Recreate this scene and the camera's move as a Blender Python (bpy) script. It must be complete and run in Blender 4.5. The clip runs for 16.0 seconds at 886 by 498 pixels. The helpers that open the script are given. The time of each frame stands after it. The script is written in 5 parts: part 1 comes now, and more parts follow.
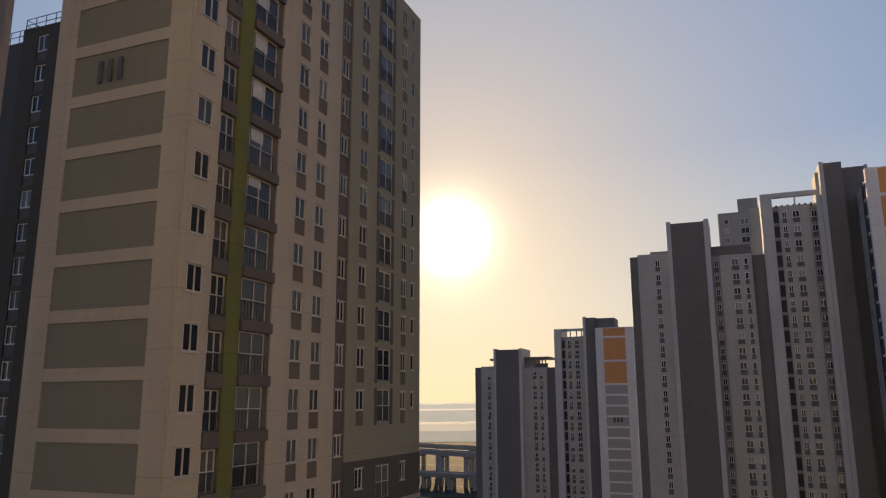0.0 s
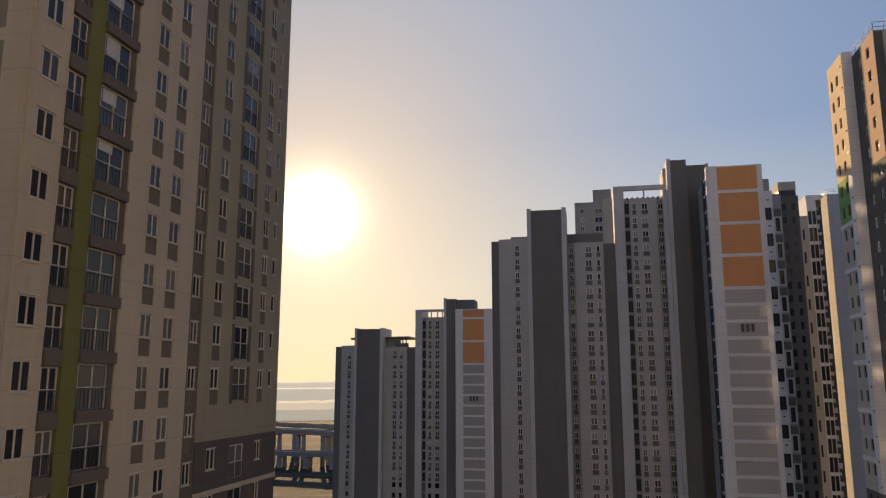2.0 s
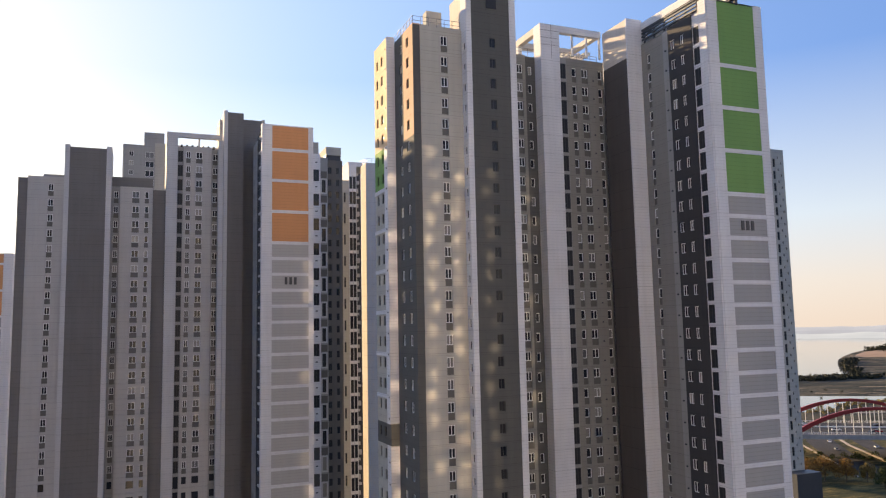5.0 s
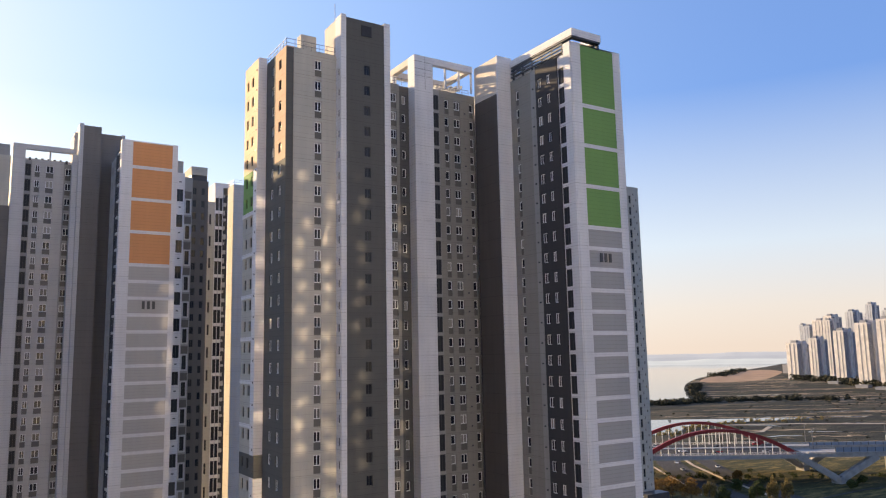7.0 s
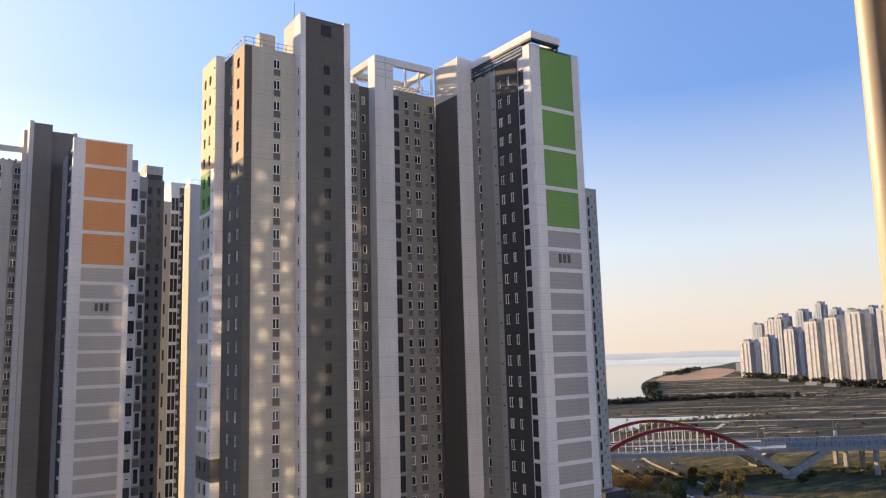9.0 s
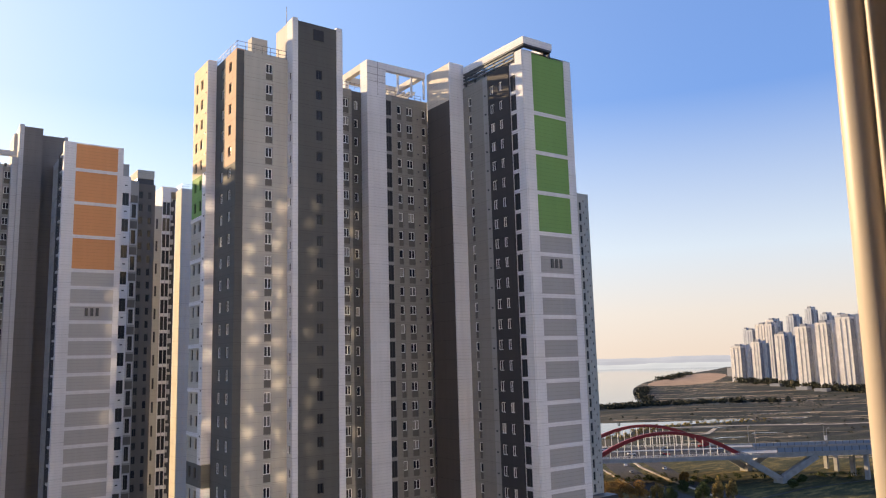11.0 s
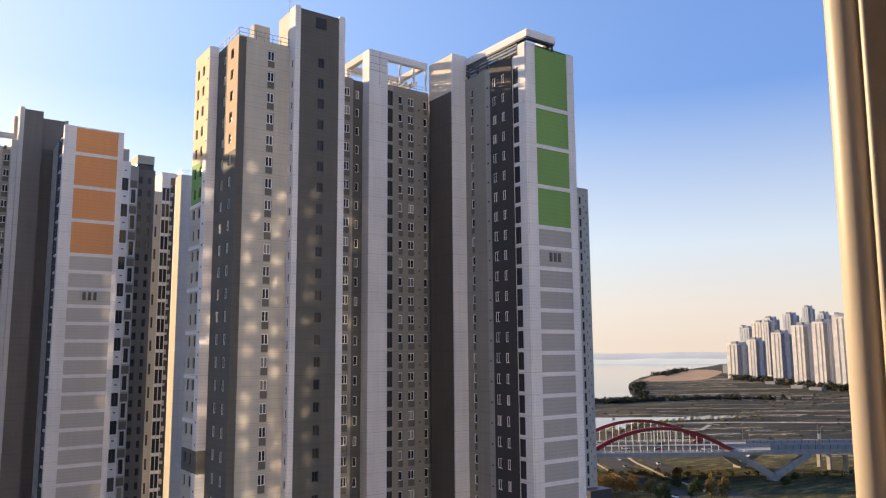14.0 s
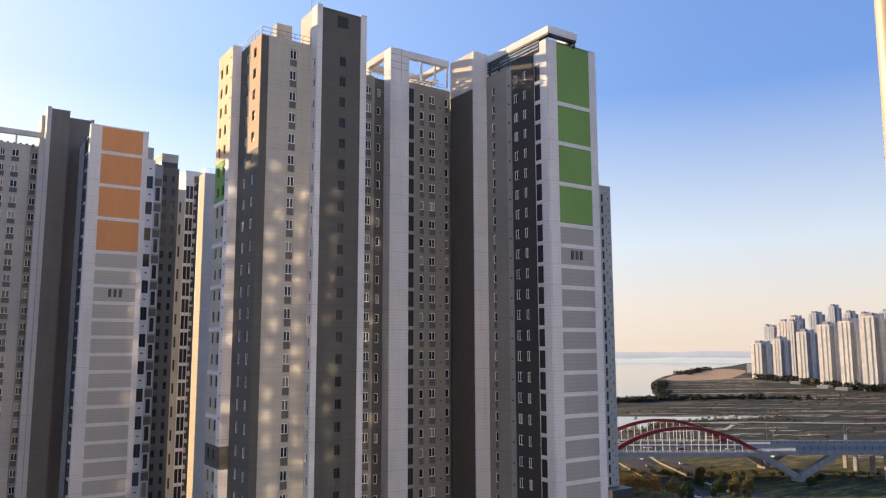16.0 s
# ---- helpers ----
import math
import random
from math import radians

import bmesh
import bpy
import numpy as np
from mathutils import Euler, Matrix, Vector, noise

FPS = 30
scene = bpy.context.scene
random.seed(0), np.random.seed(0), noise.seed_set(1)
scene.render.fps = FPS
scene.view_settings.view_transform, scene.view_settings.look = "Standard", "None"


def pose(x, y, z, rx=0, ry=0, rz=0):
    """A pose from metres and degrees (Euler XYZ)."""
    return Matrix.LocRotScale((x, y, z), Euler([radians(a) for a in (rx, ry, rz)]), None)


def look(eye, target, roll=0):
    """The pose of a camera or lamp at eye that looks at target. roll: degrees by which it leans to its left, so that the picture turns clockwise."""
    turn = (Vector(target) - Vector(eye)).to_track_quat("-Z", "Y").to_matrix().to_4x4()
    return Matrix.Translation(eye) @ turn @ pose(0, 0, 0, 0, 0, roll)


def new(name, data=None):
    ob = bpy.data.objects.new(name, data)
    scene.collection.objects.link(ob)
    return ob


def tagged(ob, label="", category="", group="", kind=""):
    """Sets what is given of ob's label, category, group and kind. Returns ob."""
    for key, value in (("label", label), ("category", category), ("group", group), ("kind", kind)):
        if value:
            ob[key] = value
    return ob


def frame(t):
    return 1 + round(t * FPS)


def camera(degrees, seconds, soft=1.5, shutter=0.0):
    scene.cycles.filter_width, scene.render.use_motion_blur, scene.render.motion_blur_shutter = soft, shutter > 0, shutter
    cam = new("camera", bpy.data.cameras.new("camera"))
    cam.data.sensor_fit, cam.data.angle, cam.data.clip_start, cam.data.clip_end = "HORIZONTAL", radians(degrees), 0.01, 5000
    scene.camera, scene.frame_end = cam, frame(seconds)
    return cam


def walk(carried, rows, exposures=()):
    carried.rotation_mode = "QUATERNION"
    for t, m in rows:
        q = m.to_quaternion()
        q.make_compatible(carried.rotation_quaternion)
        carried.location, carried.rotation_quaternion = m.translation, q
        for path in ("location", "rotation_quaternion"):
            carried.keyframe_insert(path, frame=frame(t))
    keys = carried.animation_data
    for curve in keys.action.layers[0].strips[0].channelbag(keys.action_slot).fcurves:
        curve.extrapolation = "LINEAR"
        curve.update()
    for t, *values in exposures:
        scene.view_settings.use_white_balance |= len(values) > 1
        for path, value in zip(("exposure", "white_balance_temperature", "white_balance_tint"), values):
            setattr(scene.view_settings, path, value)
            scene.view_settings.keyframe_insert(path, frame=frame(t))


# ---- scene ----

H = 70.0  # height of the eye over the ground

cam = camera(61.2, 16.0, soft=1.2)
PATH = [  # seconds, x, y, yaw, pitch, roll
    (0.0, 0.000, 0.000, 22.00, 11.67, 0.18),
    (0.5, 0.000, 0.000, 21.49, 11.48, -0.21),
    (1.0, 0.000, 0.000, 19.91, 11.21, -0.22),
    (1.5, 0.000, 0.000, 16.61, 10.75, -0.11),
    (2.0, 0.000, 0.000, 11.48, 10.10, 0.02),
    (2.5, 0.000, 0.000, 4.66, 9.24, 0.18),
    (3.0, 0.000, 0.000, -1.97, 8.35, 0.31),
    (3.5, 0.000, 0.000, -8.21, 7.39, 0.42),
    (4.0, 0.000, 0.000, -13.58, 6.59, 0.67),
    (4.5, 0.000, 0.000, -17.99, 6.18, 0.96),
    (5.0, 0.000, 0.000, -22.04, 6.06, 1.17),
    (5.2, 0.000, 0.000, -23.68, 6.07, 1.20),
    (7.3, 0.000, 0.000, -32.70, 8.08, 1.20),
    (7.5, 0.000, 0.000, -33.13, 8.13, 1.26),
    (8.0, 0.000, 0.000, -34.00, 8.19, 1.42),
    (8.5, 0.000, 0.000, -34.64, 8.07, 1.52),
    (9.0, 0.000, 0.000, -35.00, 7.90, 1.55),
    (11.5, 0.003, -0.007, -35.74, 8.40, 1.50),
    (12.0, 0.003, -0.007, -35.89, 8.51, 1.38),
    (12.5, 0.004, -0.010, -36.04, 8.52, 1.18),
    (13.0, 0.006, -0.013, -36.09, 8.30, 0.91),
    (13.5, 0.006, -0.012, -36.07, 7.94, 0.61),
    (14.0, 0.005, -0.011, -35.85, 7.60, 0.41),
    (14.5, 0.004, -0.008, -35.50, 7.38, 0.22),
    (15.0, 0.003, -0.006, -35.03, 7.35, 0.13),
    (15.5, 0.002, -0.004, -34.58, 7.38, 0.08),
    (16.0, 0.001, -0.001, -34.26, 7.44, 0.14),
]
walk(cam, [(t, pose(x, y, H, 90 + p, r, yaw)) for t, x, y, yaw, p, r in PATH],
     exposures=[(0.0, 0.02, 8500, 8), (1.0, 0.02, 8500, 8), (2.0, 0.04, 8500, 8), (2.7, 0.18, 8500, 7), (3.5, 0.6, 8200, 6), (5.0, 1.06, 7800, 6), (8.0, 1.08, 7600, 6), (16.0, 1.06, 7600, 6)])

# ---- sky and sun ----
GLINT = 2.0  # base watts of the lamps added for sun thrown back by panes
SUN_AZ, SUN_EL = -21.3, 12.6  # degrees from +y towards +x, and up
sun_dir = Vector((math.sin(radians(SUN_AZ)) * math.cos(radians(SUN_EL)),
                  math.cos(radians(SUN_AZ)) * math.cos(radians(SUN_EL)), math.sin(radians(SUN_EL))))
world = bpy.data.worlds.new("sky")
scene.world = world
world.use_nodes = True
wn, wl = world.node_tree.nodes, world.node_tree.links
sky = wn.new("ShaderNodeTexSky")
sky.sky_type, sky.sun_disc = "NISHITA", False
sky.sun_elevation, sky.sun_rotation = radians(SUN_EL), radians(SUN_AZ)
sky.air_density, sky.dust_density, sky.ozone_density, sky.altitude = 1.0, 0.8, 2.0, 60


def world_math(op, a, b):
    k = wn.new("ShaderNodeMath")
    k.operation = op
    for i, v in enumerate((a, b)):
        if isinstance(v, (int, float)):
            k.inputs[i].default_value = v
        else:
            wl.new(v, k.inputs[i])
    return k.outputs[0]


way = wn.new("ShaderNodeTexCoord").outputs["Generated"]
split = wn.new("ShaderNodeSeparateXYZ")
wl.new(way, split.inputs[0])
haze = wn.new("ShaderNodeValToRGB")  # hazy air: cream at the horizon, blue above
for k, (p, c) in enumerate([(0.0, (0.53, 0.46, 0.45)), (0.05, (0.52, 0.49, 0.52)), (0.13, (0.43, 0.51, 0.67)), (0.32, (0.11, 0.235, 0.6)), (0.6, (0.095, 0.195, 0.52))]):
    e = haze.color_ramp.elements
    if k > 1:
        e.new(p)
    e[k].position, e[k].color = p, (*c, 1)
wl.new(world_math("MAXIMUM", split.outputs["Z"], 0.0), haze.inputs["Fac"])
near_sun = wn.new("ShaderNodeVectorMath")
near_sun.operation = "DOT_PRODUCT"
wl.new(way, near_sun.inputs[0])
near_sun.inputs[1].default_value = sun_dir
cosine = world_math("MAXIMUM", near_sun.outputs["Value"], 0.0)
thin_haze = world_math("SUBTRACT", 1.0, world_math("MULTIPLY", world_math("POWER", cosine, 12.0), 0.45))
pale_ring = world_math("MAXIMUM", world_math("SUBTRACT", world_math("POWER", cosine, 2.6), world_math("MULTIPLY", world_math("POWER", cosine, 20.0), 0.8)), 0.0)
layers = [(sky.outputs["Color"], None, 0.006), (haze.outputs["Color"], thin_haze, 0.72),
          ((0.66, 0.84, 1.08), pale_ring, 0.33),
          ((1.0, 0.79, 0.54), world_math("POWER", cosine, 16.0), 0.46),
          ((1.0, 0.8, 0.6), world_math("POWER", cosine, 90.0), 0.18),
          ((1.0, 0.9, 0.74), world_math("POWER", cosine, 700.0), 0.9),
          ((1.0, 0.95, 0.86), world_math("POWER", cosine, 2600.0), 8.0)]  # the sun's aureole in the haze
total = None
for colour, factor, strength in layers:
    bg = wn.new("ShaderNodeBackground")
    if isinstance(colour, tuple):
        bg.inputs["Color"].default_value = (*colour, 1)
    else:
        wl.new(colour, bg.inputs["Color"])
    if factor is None:
        bg.inputs["Strength"].default_value = strength
    else:
        wl.new(world_math("MULTIPLY", factor, strength), bg.inputs["Strength"])
    if total is None:
        total = bg.outputs[0]
    else:
        add = wn.new("ShaderNodeAddShader")
        wl.new(total, add.inputs[0])
        wl.new(bg.outputs[0], add.inputs[1])
        total = add.outputs[0]
wl.new(total, wn["World Output"].inputs["Surface"])

sun = new("sun", bpy.data.lights.new("sun", "SUN"))
sun.data.energy, sun.data.angle, sun.data.color = 5.0, radians(0.55), (1.0, 0.74, 0.49)
sun.matrix_world = look(sun_dir * 500, (0, 0, 0))


# ---- materials ----
def mat_base(name, color, rough=0.8, metallic=0.0, spec=0.4):
    m = bpy.data.materials.new(name)
    m.use_nodes = True
    b = m.node_tree.nodes["Principled BSDF"]
    b.inputs["Base Color"].default_value = (*color, 1)
    b.inputs["Roughness"].default_value = rough
    b.inputs["Metallic"].default_value = metallic
    b.inputs["Specular IOR Level"].default_value = spec
    return m, m.node_tree.nodes, m.node_tree.links, b


def math_node(n, l, op, a, b=None, c=None):
    k = n.new("ShaderNodeMath")
    k.operation = op
    for i, v in enumerate((a, b, c)):
        if v is None:
            continue
        if isinstance(v, (int, float)):
            k.inputs[i].default_value = v
        else:
            l.new(v, k.inputs[i])
    return k.outputs[0]


def ramp(n, l, fac, stops):
    r = n.new("ShaderNodeValToRGB")
    e = r.color_ramp.elements
    while len(e) < len(stops):
        e.new(0.5)
    for el, (p, c) in zip(e, stops):
        el.position, el.color = p, (*c, 1)
    l.new(fac, r.inputs["Fac"])
    return r.outputs["Color"]


def noise_tex(n, l, vec, scale, detail=4, rough=0.6):
    k = n.new("ShaderNodeTexNoise")
    k.inputs["Scale"].default_value, k.inputs["Detail"].default_value, k.inputs["Roughness"].default_value = scale, detail, rough
    if vec is not None:
        l.new(vec, k.inputs["Vector"])
    return k.outputs["Fac"]


def paint(name, color, course=0.0, joint=2.8, rough=0.85, vary=0.14, soft_line=0.0):
    """Painted wall panels: stains at two scales, vertical runs, a joint at each storey, fine courses."""
    m, n, l, b = mat_base(name, color, rough, 0, 0.25)
    g = n.new("ShaderNodeNewGeometry")
    pos = g.outputs["Position"]
    mp = n.new("ShaderNodeMapping")
    mp.inputs["Scale"].default_value = (1.6, 1.6, 0.09)
    l.new(pos, mp.inputs["Vector"])
    big = noise_tex(n, l, pos, 0.16, 3)
    runs = noise_tex(n, l, mp.outputs["Vector"], 1.0, 5)
    fine = noise_tex(n, l, pos, 9.0, 4)
    v = math_node(n, l, "ADD", math_node(n, l, "MULTIPLY", big, 0.45), math_node(n, l, "ADD", math_node(n, l, "MULTIPLY", runs, 0.4), math_node(n, l, "MULTIPLY", fine, 0.15)))
    col = ramp(n, l, v, [(0.3, [c * (1 - vary) for c in color]), (0.7, [min(1, c * (1 + vary * 0.7)) for c in color])])
    sep = n.new("ShaderNodeSeparateXYZ")
    l.new(pos, sep.inputs[0])
    hgt = None
    for step, wid, dark in ((joint, 0.05, 0.72 + soft_line), (course, 0.04, 0.8 + soft_line)):
        if not step:
            continue
        fr = math_node(n, l, "FRACT", math_node(n, l, "DIVIDE", math_node(n, l, "ADD", sep.outputs["Z"], 0.35), step))
        line = math_node(n, l, "LESS_THAN", fr, wid / step)
        mx = n.new("ShaderNodeMix")
        mx.data_type, mx.blend_type = "RGBA", "MULTIPLY"
        l.new(line, mx.inputs[0])
        l.new(col, mx.inputs[6])
        mx.inputs[7].default_value = (dark, dark, dark, 1)
        col = mx.outputs[2]
        hgt = line if hgt is None else math_node(n, l, "MAXIMUM", hgt, line)
    l.new(col, b.inputs["Base Color"])
    bump = n.new("ShaderNodeBump")
    bump.inputs["Strength"].default_value, bump.inputs["Distance"].default_value = 0.25, 0.02
    h2 = math_node(n, l, "SUBTRACT", math_node(n, l, "MULTIPLY", fine, 0.4), hgt) if hgt is not None else fine
    l.new(h2, bump.inputs["Height"])
    l.new(bump.outputs["Normal"], b.inputs["Normal"])
    return m


def plain(name, color, rough=0.6, metallic=0.0, vary=0.12, scale=3.0):
    m, n, l, b = mat_base(name, color, rough, metallic, 0.4)
    tc = n.new("ShaderNodeTexCoord")
    f = noise_tex(n, l, tc.outputs["Object"], scale, 5)
    l.new(ramp(n, l, f, [(0.3, [c * (1 - vary) for c in color]), (0.7, [min(1, c * (1 + vary)) for c in color])]), b.inputs["Base Color"])
    return m


def glass(name, pale=1.0):
    """A window pane: dark room or pale curtain behind, by the pane's own random number, with a clean gloss."""
    m, n, l, b = mat_base(name, (0.03, 0.035, 0.04), 0.06, 0, 0.35)
    oi = n.new("ShaderNodeObjectInfo")
    col = ramp(n, l, oi.outputs["Random"], [(0.0, (0.02, 0.022, 0.028)), (0.7, (0.045, 0.043, 0.042)), (0.82, [0.045 + 0.11 * pale] * 3), (1.0, (0.05 + 0.33 * pale, 0.05 + 0.31 * pale, 0.045 + 0.27 * pale))])
    l.new(col, b.inputs["Base Color"])
    return m


WHITE = paint("white_wall_panel", (0.72, 0.715, 0.72), course=0.42)
OFFW = paint("off_white_panel", (0.57, 0.56, 0.545), course=0.42)
LIGHT = paint("light_grey_paint", (0.47, 0.453, 0.4), course=0.93)
WARMW = paint("warm_white_paint", (0.6, 0.55, 0.48))
GREY = paint("mid_grey_paint", (0.34, 0.335, 0.32))
DARK = paint("dark_grey_paint", (0.115, 0.116, 0.109), course=0.93)
SLATE = paint("slate_grey_paint", (0.062, 0.061, 0.062))
BROWN = paint("brown_grey_paint", (0.105, 0.094, 0.085))
GREYP = paint("grey_panel_paint", (0.38, 0.375, 0.365), course=0.5, joint=0, vary=0.08)
GREENP = paint("green_panel_paint", (0.19, 0.35, 0.115), course=0.55, joint=0, vary=0.08)
ORANGEP = paint("orange_panel_paint", (0.68, 0.32, 0.145), course=0.55, joint=0, vary=0.08)
YELLOWP = paint("yellow_upper_wall", (0.7, 0.53, 0.35))
SALMON = paint("salmon_upper_wall", (0.52, 0.34, 0.24))
# DARK, LIGHT and GREYP again, lightened for veiling glare on the orange-ended towers
ASHY = paint("glare_lifted_dark_grey", (0.185, 0.176, 0.163), course=0.93)
PALE = paint("glare_lifted_light_grey", (0.49, 0.47, 0.44), course=0.93)
PALEP = paint("glare_lifted_grey_panel", (0.46, 0.45, 0.43), course=0.5, joint=0, vary=0.08)
MIDL = paint("taupe_grey_paint", (0.275, 0.265, 0.238), course=0.93)
DARKB = paint("brown_grey_bay_paint", (0.13, 0.11, 0.095), soft_line=0.13)
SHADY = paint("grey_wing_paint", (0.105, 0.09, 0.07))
BEIGE = paint("beige_wall_panel", (0.455, 0.385, 0.3), course=0.42, soft_line=0.13)
OLIVE = paint("olive_green_paint", (0.15, 0.15, 0.05), soft_line=0.1)
SIDEP = paint("taupe_panel_paint", (0.225, 0.207, 0.158), course=0.5, joint=0, vary=0.1, soft_line=0.13)
# the olive wall made paler for the sun's glare over it
KHAKI = paint("glare_paled_olive", (0.31, 0.275, 0.2), soft_line=0.13)
GLASS = glass("window_glass")
NAVY = glass("dark_stair_glass", 0.0)
NEARG = glass("brown_room_glass", 0.35)
FRAME2 = plain("dull_white_frame", (0.5, 0.45, 0.39), 0.5)
SPANB = paint("brown_spandrel_paint", (0.15, 0.125, 0.1), joint=0)
BLIND = plain("white_roller_blind", (0.5, 0.49, 0.48), 0.8)
FRAME = plain("white_window_frame", (0.82, 0.82, 0.8), 0.45)
BRONZE = plain("dark_window_frame", (0.05, 0.05, 0.052), 0.4)
SPAN = paint("spandrel_grey_paint", (0.15, 0.14, 0.125), joint=0)
# near-black for tyres, and for the shade inside slots and the vent
BLACKP = plain("shade_and_tyre_black", (0.025, 0.026, 0.03), 0.6)
STEEL = plain("dark_painted_steel", (0.06, 0.065, 0.075), 0.45, 0.3)
RAIL = plain("grey_rail_steel", (0.12, 0.13, 0.15), 0.45, 0.3)
ROOF = plain("roof_screed", (0.3, 0.3, 0.29), 0.9)
CREAM = plain("cream_window_profile", (0.36, 0.315, 0.275), 0.45)
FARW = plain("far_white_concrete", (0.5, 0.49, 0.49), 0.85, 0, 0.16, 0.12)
NUMBER = plain("dark_sign_metal", (0.09, 0.088, 0.085), 0.5)


# ---- building blocks ----
def box(bm, x0, x1, y0, y1, z0, z1):
    v = [bm.verts.new((x, y, z)) for x in (x0, x1) for y in (y0, y1) for z in (z0, z1)]
    for q in ((0, 1, 3, 2), (4, 6, 7, 5), (0, 4, 5, 1), (2, 3, 7, 6), (0, 2, 6, 4), (1, 5, 7, 3)):
        bm.faces.new([v[i] for i in q])


def bar(bm, p, q, r, up=(0, 0, 1)):
    """A square bar of half-width r from p to q."""
    p, q = Vector(p), Vector(q)
    d = (q - p).normalized()
    s = d.cross(Vector(up))
    if s.length < 1e-4:
        s = d.cross(Vector((1, 0, 0)))
    s.normalize()
    t = s.cross(d)
    ring = [[bm.verts.new(c + s * a * r + t * b * r) for a, b in ((-1, -1), (1, -1), (1, 1), (-1, 1))] for c in (p, q)]
    for i in range(4):
        bm.faces.new((ring[0][i], ring[0][(i + 1) % 4], ring[1][(i + 1) % 4], ring[1][i]))
    bm.faces.new(ring[0][::-1])
    bm.faces.new(ring[1])


def to_mesh(name, bm, mat):
    bmesh.ops.recalc_face_normals(bm, faces=bm.faces)
    me = bpy.data.meshes.new(name)
    bm.to_mesh(me)
    bm.free()
    for m in (mat if isinstance(mat, (list, tuple)) else (mat,)):
        me.materials.append(m)
    return me


BASE = {}


def thing(name, x, y, z, label, category, group=""):
    e = new(name)
    e.location = (x, y, z)
    e.empty_display_size = 1.0
    BASE[e.name] = Vector((x, y, z))
    return tagged(e, label, category, group)


def part(name, bm, mat, parent, label=""):
    """Links a bmesh, in world coordinates, as one mesh under a thing."""
    ob = new(name, to_mesh(name, bm, mat))
    ob.parent = parent
    ob.matrix_parent_inverse = Matrix.Translation(-BASE[parent.name])
    return tagged(ob, label)


def solo(name, bm, mat, label, category, kind="", group=""):
    return tagged(new(name, to_mesh(name, bm, mat)), label, category, group, kind)


def place(side, plane, a, d, z):
    """A point of a face: along a, inward d, up z over the eye."""
    return {"-y": (a, plane + d, z + H), "-x": (plane + d, a, z + H), "+x": (plane - d, a, z + H)}[side]


TURN = {"-y": 0.0, "-x": radians(-90), "+x": radians(90)}
CACHE = {}


def lattice(bm, xs, zs, y0, y1):
    """One connected lattice of bars: cells with an odd column and an odd row stay open."""
    verts = {}

    def v(i, k, y):
        if (i, k, y) not in verts:
            verts[i, k, y] = bm.verts.new((xs[i], y, zs[k]))
        return verts[i, k, y]

    def solid(i, k):
        return 0 <= i < len(xs) - 1 and 0 <= k < len(zs) - 1 and not (i % 2 and k % 2)

    for i in range(len(xs) - 1):
        for k in range(len(zs) - 1):
            if not solid(i, k):
                continue
            for y in (y0, y1):
                bm.faces.new((v(i, k, y), v(i + 1, k, y), v(i + 1, k + 1, y), v(i, k + 1, y)))
            for di, dk, a, b in ((-1, 0, (0, 0), (0, 1)), (1, 0, (1, 0), (1, 1)), (0, -1, (0, 0), (1, 0)), (0, 1, (0, 1), (1, 1))):
                if not solid(i + di, k + dk):
                    p, q = (i + a[0], k + a[1]), (i + b[0], k + b[1])
                    bm.faces.new((v(*p, y0), v(*q, y0), v(*q, y1), v(*p, y1)))


def window_meshes(w, h, sp, style):
    key = (round(w, 2), round(h, 2), round(sp, 2), style)
    if key in CACHE:
        return CACHE[key]
    bm = bmesh.new()
    t, dp = {"dark": (0.05, 0.06), "near": (0.08, 0.1), "balcony": (0.075, 0.1)}.get(style, (0.09, 0.1))
    xs, zs = [-w / 2, -w / 2 + t, w / 2 - t, w / 2], [-h, -h + t, -t, 0]
    if w > 0.75:
        xs[2:2] = [-t / 2, t / 2]
    if style == "balcony":
        zs[2:2] = [-h * 0.52, -h * 0.52 + 0.05]
    lattice(bm, xs, zs, -0.02, dp)
    fr = to_mesh("window", bm, BRONZE if style in ("dark", "slot") else FRAME2 if style in ("near", "balcony") else FRAME)
    bm = bmesh.new()
    box(bm, -w / 2 + t, w / 2 - t, 0.03, 0.06, -h + t, -t)
    # slot panes are flat black: the shade of open gaps put into colour
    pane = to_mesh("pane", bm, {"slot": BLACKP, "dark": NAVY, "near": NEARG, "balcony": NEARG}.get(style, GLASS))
    span = rail = None
    if sp > 0:
        bm = bmesh.new()
        box(bm, -w / 2, w / 2, 0.0, 0.1, -h - sp, -h - 0.01)
        span = to_mesh("spandrel", bm, SPANB if style == "near" else SPAN)
    if style == "balcony":
        bm = bmesh.new()
        lattice(bm, [-w / 2 + w * i / 8 + d for i in range(9) for d in (-0.012, 0.012)], [-h + 0.02, -h + 0.06, -h * 0.55, -h * 0.55 + 0.04], -0.09, -0.06)
        rail = to_mesh("balcony_rail", bm, STEEL)
    sill = hood = None
    if style == "near":
        bm = bmesh.new()
        box(bm, -w / 2 - 0.06, w / 2 + 0.06, -0.1, 0.02, 0.0, 0.06)
        hood = to_mesh("window_hood", bm, FRAME2)
        bm = bmesh.new()
        box(bm, -w / 2 - 0.06, w / 2 + 0.06, -0.1, 0.02, -h - 0.05, -h)
        sill = to_mesh("window_sill", bm, FRAME2)
    CACHE[key] = (fr, pane, span, rail, sill, hood)
    return CACHE[key]


FLOOR = 2.8
ZCUT = -25.0  # storeys lower than this are joined


